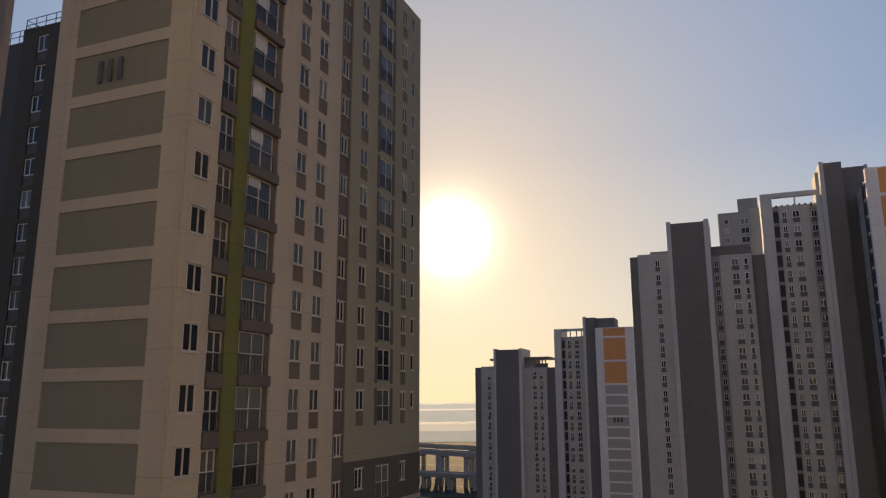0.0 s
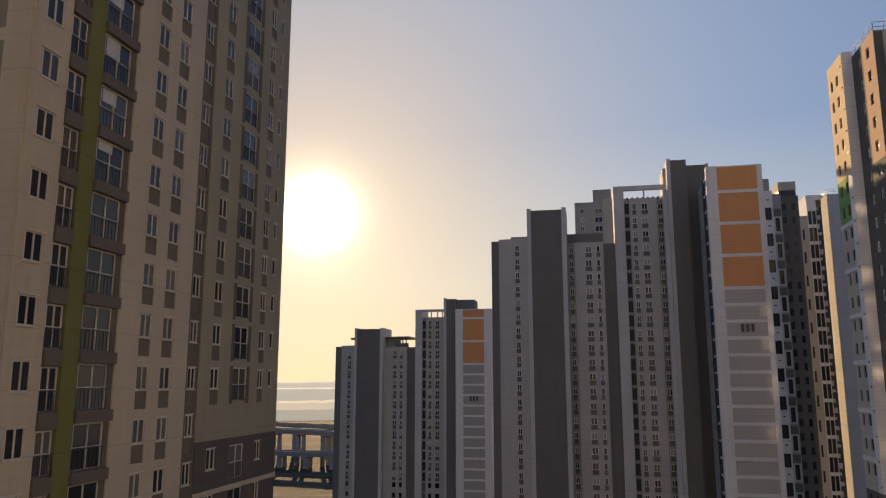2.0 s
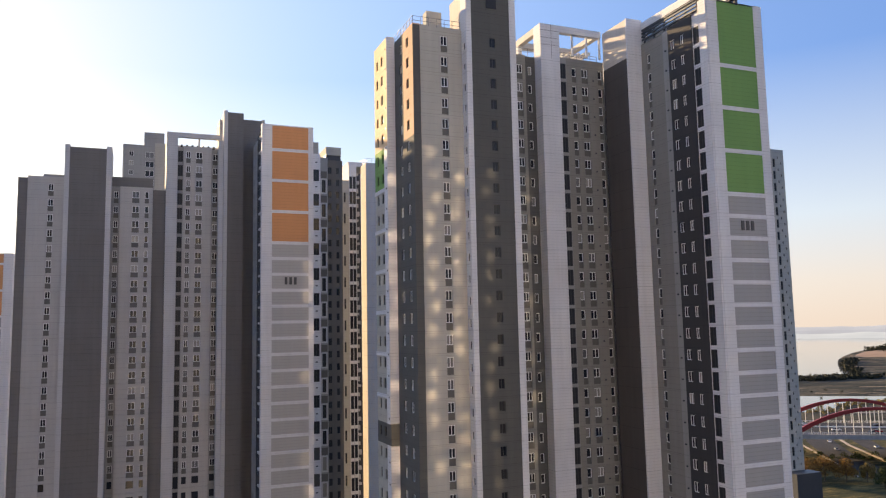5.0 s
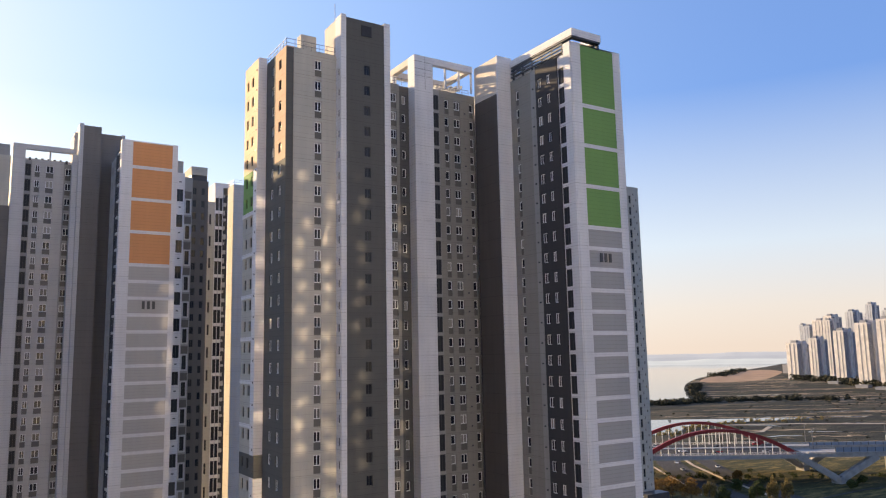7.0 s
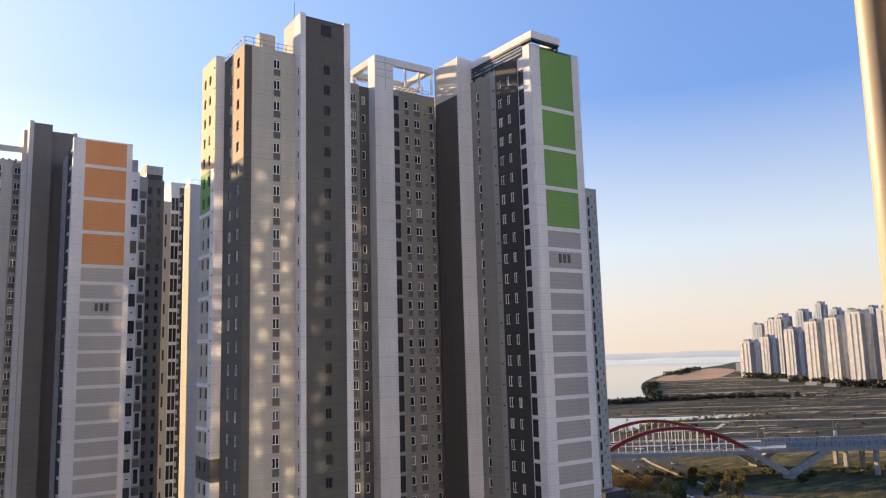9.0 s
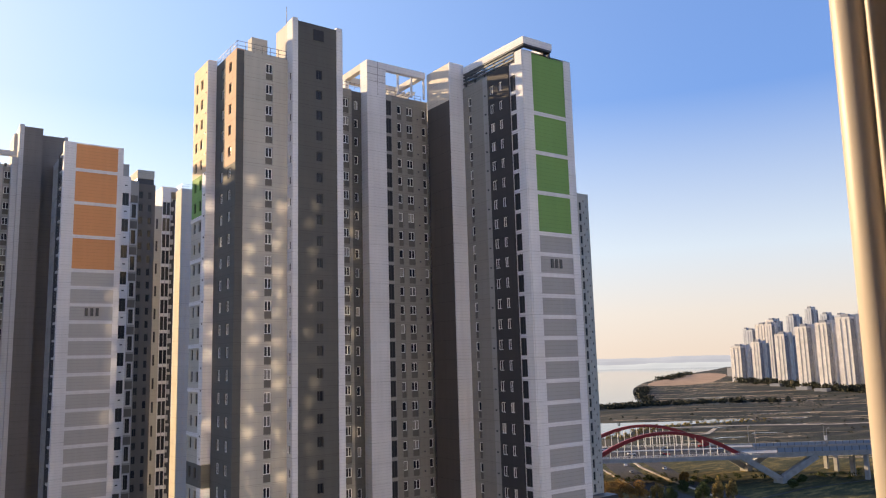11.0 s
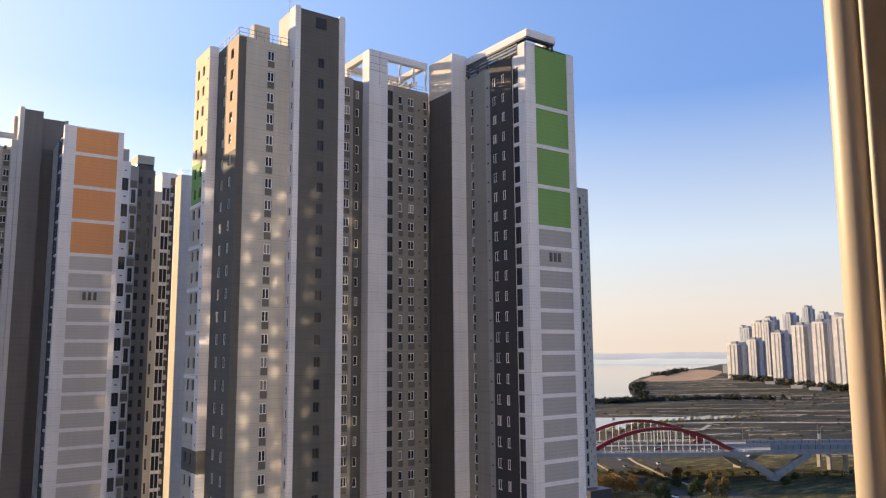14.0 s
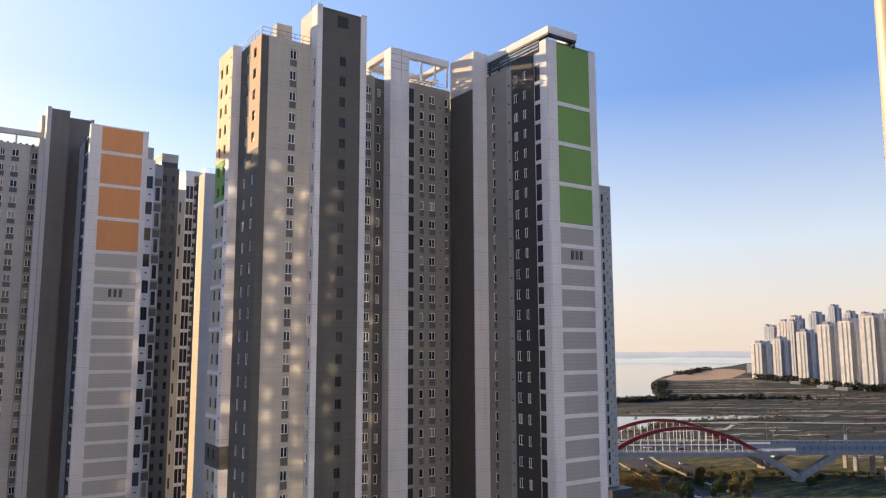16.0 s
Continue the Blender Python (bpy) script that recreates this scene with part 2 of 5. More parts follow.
def add_window(T, side, plane, a, z, w, h, sp, style, recess):
    fr, pane, span, rail, sill, hood = window_meshes(w, h, sp, style)
    o = new("window", fr)
    o.parent = T
    o.matrix_parent_inverse = Matrix.Translation(-BASE[T.name])
    o.location = place(side, plane, a, recess, z)
    o.rotation_euler = (0, 0, TURN[side])
    for nm, me in (("pane", pane), ("spandrel", span), ("balcony_rail", rail), ("window_sill", sill), ("window_hood", hood)):
        if me:
            k = new(nm, me)
            k.parent = o


def wall(T, side, plane, a0, a1, z0, z1, mat, cols=(), depth=6.0, name="wall", recess=0.16, label="", step=FLOOR):
    """A wall block with a recessed opening for each window. cols: (a0, a1, top of the first, height, spandrel, style, storeys)."""
    bm = bmesh.new()
    low = bmesh.new()

    def quad(*pts):
        bm.faces.new([bm.verts.new(place(side, plane, *p)) for p in pts])

    edge = a0
    for c0, c1, top, h, sp, style, n in sorted(cols):
        quad((edge, 0, z0), (c0, 0, z0), (c0, 0, z1), (edge, 0, z1))
        zt = z1
        for k in range(n):
            t, b = top - k * step, top - k * step - h - sp
            if b < z0 + 0.05:
                break
            quad((c0, 0, t), (c1, 0, t), (c1, 0, zt), (c0, 0, zt))
            quad((c0, 0, t), (c0, recess + 0.1, t), (c1, recess + 0.1, t), (c1, 0, t))
            quad((c0, 0, b), (c1, 0, b), (c1, recess + 0.1, b), (c0, recess + 0.1, b))
            quad((c0, 0, b), (c0, recess + 0.1, b), (c0, recess + 0.1, t), (c0, 0, t))
            quad((c1, 0, b), (c1, 0, t), (c1, recess + 0.1, t), (c1, recess + 0.1, b))
            quad((c0, recess + 0.1, b), (c1, recess + 0.1, b), (c1, recess + 0.1, t), (c0, recess + 0.1, t))
            if t > ZCUT:
                add_window(T, side, plane, (c0 + c1) / 2, t, c1 - c0 - 0.01, h, sp, style, recess)
            else:
                p, q = place(side, plane, c0, recess + 0.02, b + sp), place(side, plane, c1, recess + 0.06, t)
                box(low, min(p[0], q[0]), max(p[0], q[0]), min(p[1], q[1]), max(p[1], q[1]), p[2], q[2])
            zt = b
        quad((c0, 0, z0), (c1, 0, z0), (c1, 0, zt), (c0, 0, zt))
        edge = c1
    quad((edge, 0, z0), (a1, 0, z0), (a1, 0, z1), (edge, 0, z1))
    quad((a0, 0, z0), (a0, 0, z1), (a0, depth, z1), (a0, depth, z0))
    quad((a1, 0, z0), (a1, depth, z0), (a1, depth, z1), (a1, 0, z1))
    quad((a0, 0, z1), (a1, 0, z1), (a1, depth, z1), (a0, depth, z1))
    quad((a0, depth, z0), (a0, depth, z1), (a1, depth, z1), (a1, depth, z0))
    bmesh.ops.remove_doubles(bm, verts=bm.verts, dist=1e-4)
    w = part(name, bm, mat, T, label)
    if len(low.verts):
        tagged(part("lower_glazing", low, GLASS, T), kind="stuff")
    else:
        low.free()
    return w


def slab(T, name, x0, x1, y0, y1, z0, z1, mat, label=""):
    bm = bmesh.new()
    box(bm, x0, x1, y0, y1, z0 + H, z1 + H)
    return part(name, bm, mat, T, label)


def railing(T, pts, z, h=1.05, step=1.2, mat=None):
    bm = bmesh.new()
    for p, q in zip(pts, pts[1:]):
        p, q = Vector(p), Vector(q)
        n = max(1, round((q - p).length / step))
        for i in range(n + 1):
            c = p.lerp(q, i / n)
            bar(bm, (c.x, c.y, z + H), (c.x, c.y, z + h + H), 0.025)
        for k in (0.5, 1.0):
            bar(bm, (p.x, p.y, z + h * k + H), (q.x, q.y, z + h * k + H), 0.025)
    return part("roof_railing", bm, mat or RAIL, T, "thin grey steel railing")


G = -H  # the ground, from the eye


def number_bars(T, side, plane, a, z, w, h, n=3):
    """The block's number, kept as plain bars."""
    for i in range(n):
        bm = bmesh.new()
        c = a + (i - (n - 1) / 2) * (w * 0.7 + 0.5)
        p, q = place(side, plane, c - w / 2, -0.16, z), place(side, plane, c + w / 2, -0.02, z + h)
        box(bm, p[0], q[0], min(p[1], q[1]), max(p[1], q[1]), p[2], q[2])
        part("number_bar", bm, NUMBER, T, "raised dark metal bar")


def end_face(T, plane, x0, x1, p0, p1, top, cuts, colours, depth, band=0.55, side=None, back=0.0):
    """The windowless end of a block: white wall, flat recessed colour panels between proud white bands. cuts: z of each band's middle, from the top."""
    slab(T, "end_wall", x0, x1, plane + 0.12, plane + 1.3, G, top, side or WHITE)
    slab(T, "end_body", x0 + 1.0, x1 - back, plane + 1.3, plane + depth, G, top, side or WHITE)
    slab(T, "border", x0, p0, plane, plane + 0.12, G, top, side or WHITE)
    slab(T, "border", p1, x1, plane, plane + 0.12, G, top, side or WHITE)
    zs = [top + band * 0.1] + list(cuts) + [G + 4]
    for i in range(len(zs) - 1):
        hi, lo = zs[i] - band / 2, zs[i + 1] + band / 2
        slab(T, "panel", p0, p1, plane + 0.06, plane + 0.12, lo, hi, colours[min(i, len(colours) - 1)])
        slab(T, "band", p0, p1, plane + 0.005, plane + 0.12, zs[i + 1] - band / 2, zs[i + 1] + band / 2, side or WHITE)


def cuts_down(first, big, n):
    """Bands: big ones two storeys apart, then one a storey."""
    z, out = first, [first]
    for i in range(big):
        z -= 2 * FLOOR
        out.append(z)
    for i in range(n):
        z -= FLOOR
        out.append(z)
    return out


W1 = lambda a0, a1, top, n=38: (a0, a1, top, 1.3, 0.95, "plain", n)
W0 = lambda a0, a1, top, h=1.3, n=38: (a0, a1, top, h, 0.0, "plain", n)
WD = lambda a0, a1, top, h=1.1, n=38: (a0, a1, top, h, 0.0, "dark", n)
WS = lambda a0, a1, top, h=2.35, n=38: (a0, a1, top, h, 0.0, "slot", n)


# ---- tower with the green end ----
def green_tower():
    T = thing("apartment_tower", 55, 92, 0, "tall grey and white apartment tower with a green-panelled end", "apartment building", "estate towers")
    # stepped wing nearest the low sun
    A0, A1, AU = 95.5, 101.5, 31.1
    c1, c2 = (97.5, 98.4), (99.7, 100.5)

    def tier(z0, z1, mat, top, n, d=0.0):
        wall(T, "-x", AU - d, A0 - d, A1, z0, z1, mat, [WD(*c1, top, 1.35, n), WD(*c2, top, 1.35, n)], 1.1 + d)

    tier(25.0, 40.4, YELLOWP, 38.3, 5)
    tier(19.3, 25.0, GREENP, 24.3, 2)
    tier(-12.4, 19.3, LIGHT, 18.7, 11)
    tier(-15.2, -12.4, DARK, -12.9, 1, 0.02)
    tier(G, -15.2, LIGHT, -15.7, 18)
    for k in range(6):
        slab(T, "grid_band", AU - 0.12, AU, 96.9, A1, 18.9 - 5.6 * k, 19.4 - 5.6 * k, WHITE)
    slab(T, "grid_post", AU - 0.12, AU, A0 + 0.02, 96.9, -12.4, 25.0, WHITE)
    slab(T, "grid_post", AU - 0.12, AU, A0 + 0.02, 96.9, G, -15.2, WHITE)
    slab(T, "corner_face", AU - 0.1, 32.2, A0 - 0.06, A0, G, -15.3, WHITE)
    slab(T, "corner_face", AU - 0.1, 32.2, A0 - 0.06, A0, -12.3, 40.3, WHITE)
    wall(T, "-x", 32.2, 91.9, 100.0, G, 39.6, DARK, [W0(92.5, 93.5, 38.4)], 1.0)
    # salmon above 24.8, dark grey below and beside it
    wall(T, "-x", 32.2, 88.0, 91.9, 24.8, 39.6, SALMON, [WD(89.7, 90.7, 38.4, 1.3, 5)], 1.0)
    wall(T, "-x", 32.2, 88.0, 91.9, G, 24.8, DARK, [W0(89.7, 90.7, 24.4)], 1.0)
    slab(T, "corner_pier", 32.17, 33.15, 87.93, 88.0, G, 39.4, DARK)
    wall(T, "-y", 88.0, 33.15, 39.2, G, 39.4, LIGHT, [W1(36.1, 37.05, 38.4)], 12)
    slab(T, "parapet", 33.1, 39.2, 88.3, 100, 39.4, 39.7, LIGHT)
    railing(T, [(32.3, 95.4), (32.3, 88.2), (39.0, 88.2)], 39.5, 1.15)
    slab(T, "roof_housing", 35.4, 37.6, 91.2, 92.6, 39.4, 43.0, LIGHT)
    # lift tower
    wall(T, "-x", 39.1, 86.5, 88.2, G, 44.8, WHITE, [(86.95, 87.6, 37.5, 1.0, 0.0, "slot", 38)], 0.6, recess=0.2)
    slab(T, "tower_side", 39.1, 39.7, 88.2, 91.8, 39.5, 44.6, WARMW)
    slab(T, "edge_strip", 39.12, 39.85, 86.4, 86.6, G, 44.9, WHITE)
    slab(T, "edge_strip", 45.5, 46.4, 86.4, 92.0, G, 44.9, WHITE)
    wall(T, "-y", 86.5, 39.7, 45.5, G, 44.6, DARK, [(42.5, 43.35, 38.3, 1.25, 0.0, "dark", 38)], 5.3)
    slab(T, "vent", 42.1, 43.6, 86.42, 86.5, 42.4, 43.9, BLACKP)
    bm = bmesh.new()
    bar(bm, (39.6, 89.5, 44.6 + H), (39.6, 89.5, 47.6 + H), 0.03)
    part("aerial", bm, RAIL, T)
    # set-back bay
    wall(T, "-y", 94.5, 46.4, 52.2, G, 40.0, MIDL, [W1(50.75, 51.7, 38.5)], 6)
    wall(T, "-y", 94.5, 52.2, 54.8, G, 39.8, DARK, [W0(52.6, 53.25, 38.3, 1.3)], 6)
    railing(T, [(46.6, 94.7), (54.0, 94.7)], 40.0, 1.1)
    # portal frame on the roof
    slab(T, "portal_leg", 53.8, 57.0, 92.6, 94.6, G, 44.4, WHITE)
    slab(T, "portal_beam", 57.0, 64.3, 92.6, 93.4, 43.4, 44.4, WHITE)
    slab(T, "portal_beam", 53.8, 54.6, 94.6, 101.0, 43.4, 44.4, WARMW)
    slab(T, "portal_beam", 54.6, 64.3, 100.2, 101.0, 43.4, 44.4, WARMW)
    slab(T, "portal_post", 53.8, 54.5, 99.5, 101.0, 40.0, 43.4, WHITE)
    for x in (59.4, 61.9, 64.2):
        slab(T, "portal_post", x, x + 0.25, 93.0, 93.25, 40.2, 43.4, WHITE)
    for k in range(6):
        slab(T, "louvre", 58.6 + k * 0.95, 58.78 + k * 0.95, 94.4, 100.6, 40.5 + 0.16 * k, 40.95 + 0.16 * k, OFFW)
        slab(T, "louvre", 57.2, 64.4, 99.3, 99.45, 40.2 + 0.5 * k, 40.42 + 0.5 * k, OFFW)
    slab(T, "portal_beam", 63.5, 64.3, 93.4, 100.2, 43.5, 44.3, WARMW)
    for z in (41.2, 42.3, 43.4):
        slab(T, "panel_joint", 53.82, 56.98, 92.592, 92.6, z, z + 0.05, SPAN)
    slab(T, "panel_joint", 55.6, 55.65, 92.592, 92.6, 39.2, 44.38, SPAN)
    # middle bay
    wall(T, "-y", 93.2, 57.0, 58.4, G, 39.8, GREY, [WS(57.3, 58.3, 38.9, 2.3)], 6, recess=0.05)
    wall(T, "-y", 93.6, 58.4, 65.2, G, 40.0, MIDL, [W1(59.6, 60.35, 38.6), W1(61.3, 62.4, 38.6), W1(64.2, 64.9, 38.6)], 6)
    railing(T, [(57.2, 93.9), (64.3, 93.9)], 40.0, 0.9)
    # stair head
    wall(T, "-x", 64.6, 86.8, 92.6, G, 38.3, BROWN, [], 1.5)
    wall(T, "-x", 64.6, 86.8, 92.6, 38.3, 44.1, WARMW, [], 1.5)
    slab(T, "stair_wall", 64.6, 67.3, 86.55, 86.8, G, 44.2, WHITE)
    slab(T, "stair_core", 66.1, 68.6, 86.8, 92.6, G, 44.0, WHITE)
    # long wing towards the end
    wall(T, "-x", 67.0, 80.4, 86.5, G, 40.4, MIDL, [(84.6, 85.35, 38.5, 1.3, 0.95, "plain", 38)], 8)
    slab(T, "pilaster", 66.85, 67.0, 80.4, 81.6, G, 40.4, GREY)
    wall(T, "-x", 66.78, 75.7, 80.4, G, 40.6, SLATE, [W0(79.0, 80.0, 38.6, 1.35), W0(77.2, 78.0, 38.6, 1.35)], 8)
    wall(T, "-x", 66.95, 74.3, 75.7, G, 40.4, WHITE, [WS(74.35, 75.65, 38.7, 2.3)], 8, recess=0.1)
    wall(T, "-x", 66.8, 72.92, 74.3, G, 41.8, WHITE, [], 8)
    end_face(T, 72.8, 67.0, 76.1, 68.6, 74.75, 41.8, cuts_down(33.0, 3, 28), [GREENP] * 4 + [GREYP], 27)
    number_bars(T, "-y", 72.86, 71.5, 11.6, 0.42, 1.2)
    # roof canopy of the wing
    for x0, x1, y0, y1 in ((66.7, 67.5, 72.3, 86.0), (67.5, 72.1, 72.3, 73.2), (67.5, 72.1, 85.2, 86.0), (71.3, 72.1, 73.2, 85.2)):
        slab(T, "canopy_fascia", x0, x1, y0, y1, 42.45, 43.45, WHITE)
        slab(T, "canopy_edge", x0 + 0.06, x1 - 0.06, y0 + 0.08, y1 - 0.08, 42.2, 42.45, STEEL)
    bm = bmesh.new()
    for z in (40.9, 41.4, 41.9):
        bar(bm, (66.9, 74.4, z + H), (66.9, 86.0, z + H), 0.12)
    for k in range(6):
        y = 74.6 + k * 2.2
        bar(bm, (67.0, y, 40.4 + H), (67.0, y, 42.3 + H), 0.1)
        bar(bm, (67.0, y, 40.4 + H), (70.5, y, 40.4 + H), 0.08)
    bar(bm, (71.9, 72.9, 41.5 + H), (71.9, 72.9, 42.3 + H), 0.2)
    part("canopy_truss", bm, STEEL, T, "dark steel roof truss")
    for k in range(24):
        z = 37.4 - FLOOR * k
        slab(T, "vent_cap", 66.7, 66.85, 80.9, 81.1, z, z + 0.2, STEEL)
        slab(T, "vent_cap", AU - 0.2, AU - 0.1, 95.8, 96.0, z + 1.2, z + 1.4, STEEL)
        slab(T, "vent_cap", 63.2, 63.4, 93.5, 93.6, z - 0.6, z - 0.4, STEEL)
    # the rest of the body, behind
    slab(T, "rear_body", 33.2, 58.4, 100.1, 106, G, 39.0, LIGHT)
    slab(T, "rear_body", 58.4, 75.8, 99.8, 106, G, 39.0, LIGHT)
    return T


# ---- tower with the orange end ----
def orange_near():
    T = thing("apartment_tower", 5, 156, 0, "tall grey apartment tower with orange panels on its white end", "apartment building", "estate towers")
    F = 150.5
    slab(T, "corner_pier", -20.4, -18.9, F, F + 12, G, 28.5, ASHY)
    wall(T, "-y", F + 0.1, -18.9, -12.9, G, 28.9, PALE, [W1(-15.6, -14.7, 27.6)], 12)
    slab(T, "parapet", -16.5, -12.9, F + 1.0, F + 8, 28.9, 29.5, GREY)
    slab(T, "edge_strip", -12.9, -12.1, F - 1.7, F + 6, G, 34.7, OFFW)
    wall(T, "-y", F - 1.6, -12.1, -6.0, G, 34.3, ASHY, [], 7.5)
    slab(T, "edge_strip", -6.0, -5.1, F - 1.7, F + 6, G, 34.7, OFFW)
    wall(T, "-y", F + 1.0, -5.1, -3.6, G, 27.8, GREY, [W1(-4.7, -3.9, 26.9)], 10)
    wall(T, "-y", F, -3.6, 2.1, G, 27.7, PALE, [W1(-1.5, -0.25, 26.9), W1(0.7, 1.4, 26.9)], 11)
    slab(T, "parapet", -5.1, 2.1, F + 1.8, F + 10, 27.8, 29.8, ASHY)
    slab(T, "dark_bay", 2.1, 4.4, F + 0.6, F + 11, G, 27.4, ASHY)
    slab(T, "portal_leg", 4.4, 6.4, F - 0.6, F + 8, G, 38.7, OFFW)
    slab(T, "portal_beam", 6.4, 14.4, F - 0.6, F + 0.2, 37.8, 38.7, OFFW)
    slab(T, "portal_beam", 6.4, 14.4, F + 7.2, F + 8, 37.0, 38.0, WARMW)
    for x in (10.2,):
        slab(T, "portal_post", x, x + 0.3, F, F + 0.3, 36.2, 37.8, OFFW)
    bm = bmesh.new()
    for k in range(7):
        box(bm, 7 + k, 7.35 + k, F + 1, F + 6, 36.1 + H, 36.7 + H)
    part("roof_plant", bm, STEEL, T)
    wall(T, "-y", F + 0.2, 6.4, 7.5, G, 36.0, GREY, [WS(6.5, 7.4, 35.3, 2.2)], 8)
    wall(T, "-y", F, 7.5, 12.7, G, 36.2, PALE, [W1(8.0, 8.8, 35.2), W1(9.8, 11.0, 35.2)], 11)
    wall(T, "-y", F + 0.8, 12.7, 14.6, G, 36.0, GREY, [W1(13.0, 14.0, 35.2)], 10)
    slab(T, "stair_wall", 13.9, 14.8, F - 1.2, F + 0.8, G, 37.5, OFFW)
    slab(T, "stair_edge", 14.8, 15.5, F - 2.2, F + 6, G, 43.4, OFFW)
    slab(T, "stair_side", 14.3, 15.0, F + 1.5, F + 8, 36.2, 42.5, WARMW)
    wall(T, "-y", F - 2.1, 15.5, 18.5, G, 43.1, ASHY, [], 8)
    slab(T, "stair_head", 18.5, 22.4, F + 0.5, F + 7, G, 42.6, ASHY)
    slab(T, "stair_edge", 22.4, 23.0, F + 0.5, F + 7, G, 42.8, GREY)
    # wing to the end face
    wall(T, "-x", 20.3, 140.5, 147.5, G, 36.2, GREY, [W0(145.0, 146.0, 34.9), W0(142.0, 143.0, 34.9)], 6)
    wall(T, "-x", 20.1, 135.0, 140.5, G, 36.4, SLATE, [WS(135.2, 136.4, 34.9, 2.2), W0(138.4, 139.4, 34.9)], 6)
    for k in range(38):
        slab(T, "balcony_slab", 19.75, 20.1, 134.9, 136.6, 35.0 - 2.8 * k, 35.35 - 2.8 * k, OFFW)
    end_face(T, 133.0, 19.8, 29.0, 21.6, 28.1, 37.1, cuts_down(32.5, 3, 28), [ORANGEP] * 4 + [PALEP], 18)
    number_bars(T, "-y", 133.06, 24.9, 8.3, 0.45, 1.3)
    slab(T, "rear_body", -18.9, 30, F + 8, F + 16, G, 27.0, PALE)
    slab(T, "rear_body", 5, 28.6, F + 1.5, F + 16, G, 35.5, PALE)
    return T


def orange_far():
    T = thing("apartment_tower", -52, 216, 0, "distant grey apartment tower with orange panels on its white end", "apartment building", "estate towers")
    F = 210.0
    t = 9.0
    slab(T, "corner_pier", -74.6, -72.8, F, F + 12, G, 10.3, ASHY)
    wall(T, "-y", F, -72.8, -68.3, G, 10.6, LIGHT, [W1(-70.8, -69.9, t)], 12)
    slab(T, "roof_canopy", -70.4, -60, F + 1, F + 9, 12.3, 12.9, GREY)
    slab(T, "roof_head", -68.6, -61, F + 3, F + 9, 10.6, 12.3, GREY)
    slab(T, "edge_strip", -68.4, -67.7, F - 1.6, F + 8, G, 15.5, OFFW)
    wall(T, "-y", F - 1.5, -67.7, -60.8, G, 15.2, ASHY, [], 8)
    slab(T, "edge_strip", -60.8, -60.0, F - 1.6, F + 8, G, 15.5, OFFW)
    wall(T, "-y", F, -60.0, -53.2, G, 10.0, LIGHT, [W1(-57.2, -56.2, t), W1(-55.2, -54.4, t)], 12)
    slab(T, "roof_canopy", -59.9, -52.6, F + 1, F + 9, 12.5, 13.1, ASHY)
    for x in (-56.0, -54.9, -53.9):
        slab(T, "canopy_post", x, x + 0.3, F + 1.2, F + 1.5, 10.0, 12.5, ASHY)
    slab(T, "roof_upstand", -57.0, -53.2, F + 1.6, F + 2.0, 10.0, 11.2, ASHY)
    slab(T, "roof_head", -59.8, -57.0, F + 2.4, F + 8, 10.0, 12.5, GREY)
    slab(T, "dark_bay", -53.2, -50.6, F + 0.6, F + 11, G, 10.0, ASHY)
    slab(T, "portal_leg", -50.6, -48.7, F - 0.6, F + 8, G, 20.6, OFFW)
    slab(T, "portal_beam", -48.7, -42.0, F - 0.6, F + 0.2, 19.9, 20.6, OFFW)
    for x in (-46.2, -44.4, -43.0):
        slab(T, "portal_post", x, x + 0.3, F, F + 0.3, 18.3, 19.9, OFFW)
    wall(T, "-y", F + 0.2, -48.7, -47.6, G, 18.3, GREY, [WS(-48.6, -47.7, 17.4, 2.2)], 8)
    wall(T, "-y", F, -47.6, -42.0, G, 18.4, LIGHT, [W1(-46.9, -46.0, 17.4), W1(-44.9, -43.7, 17.4)], 11)
    slab(T, "stair_edge", -42.0, -41.3, F - 2.2, F + 6, G, 23.6, OFFW)
    wall(T, "-y", F - 2.1, -41.3, -38.5, G, 23.3, ASHY, [], 8)
    slab(T, "stair_head", -38.5, -33.7, F + 0.5, F + 7, G, 23.3, ASHY)
    end_face(T, 206.0, -38.3, -28.3, -36.2, -30.3, 20.2, [17.6, 11.2, 5.0] + [5.0 - 2.8 * i for i in range(1, 26)], [ORANGEP] * 3 + [GREYP], 14)
    number_bars(T, "-y", 206.06, -33.2, -5.0, 0.6, 1.3)
    slab(T, "rear_body", -72.6, -28, F + 8, F + 16, G, 9.5, LIGHT)
    slab(T, "rear_body", -50, -28, F + 1.5, F + 16, G, 18.0, LIGHT)
    return T


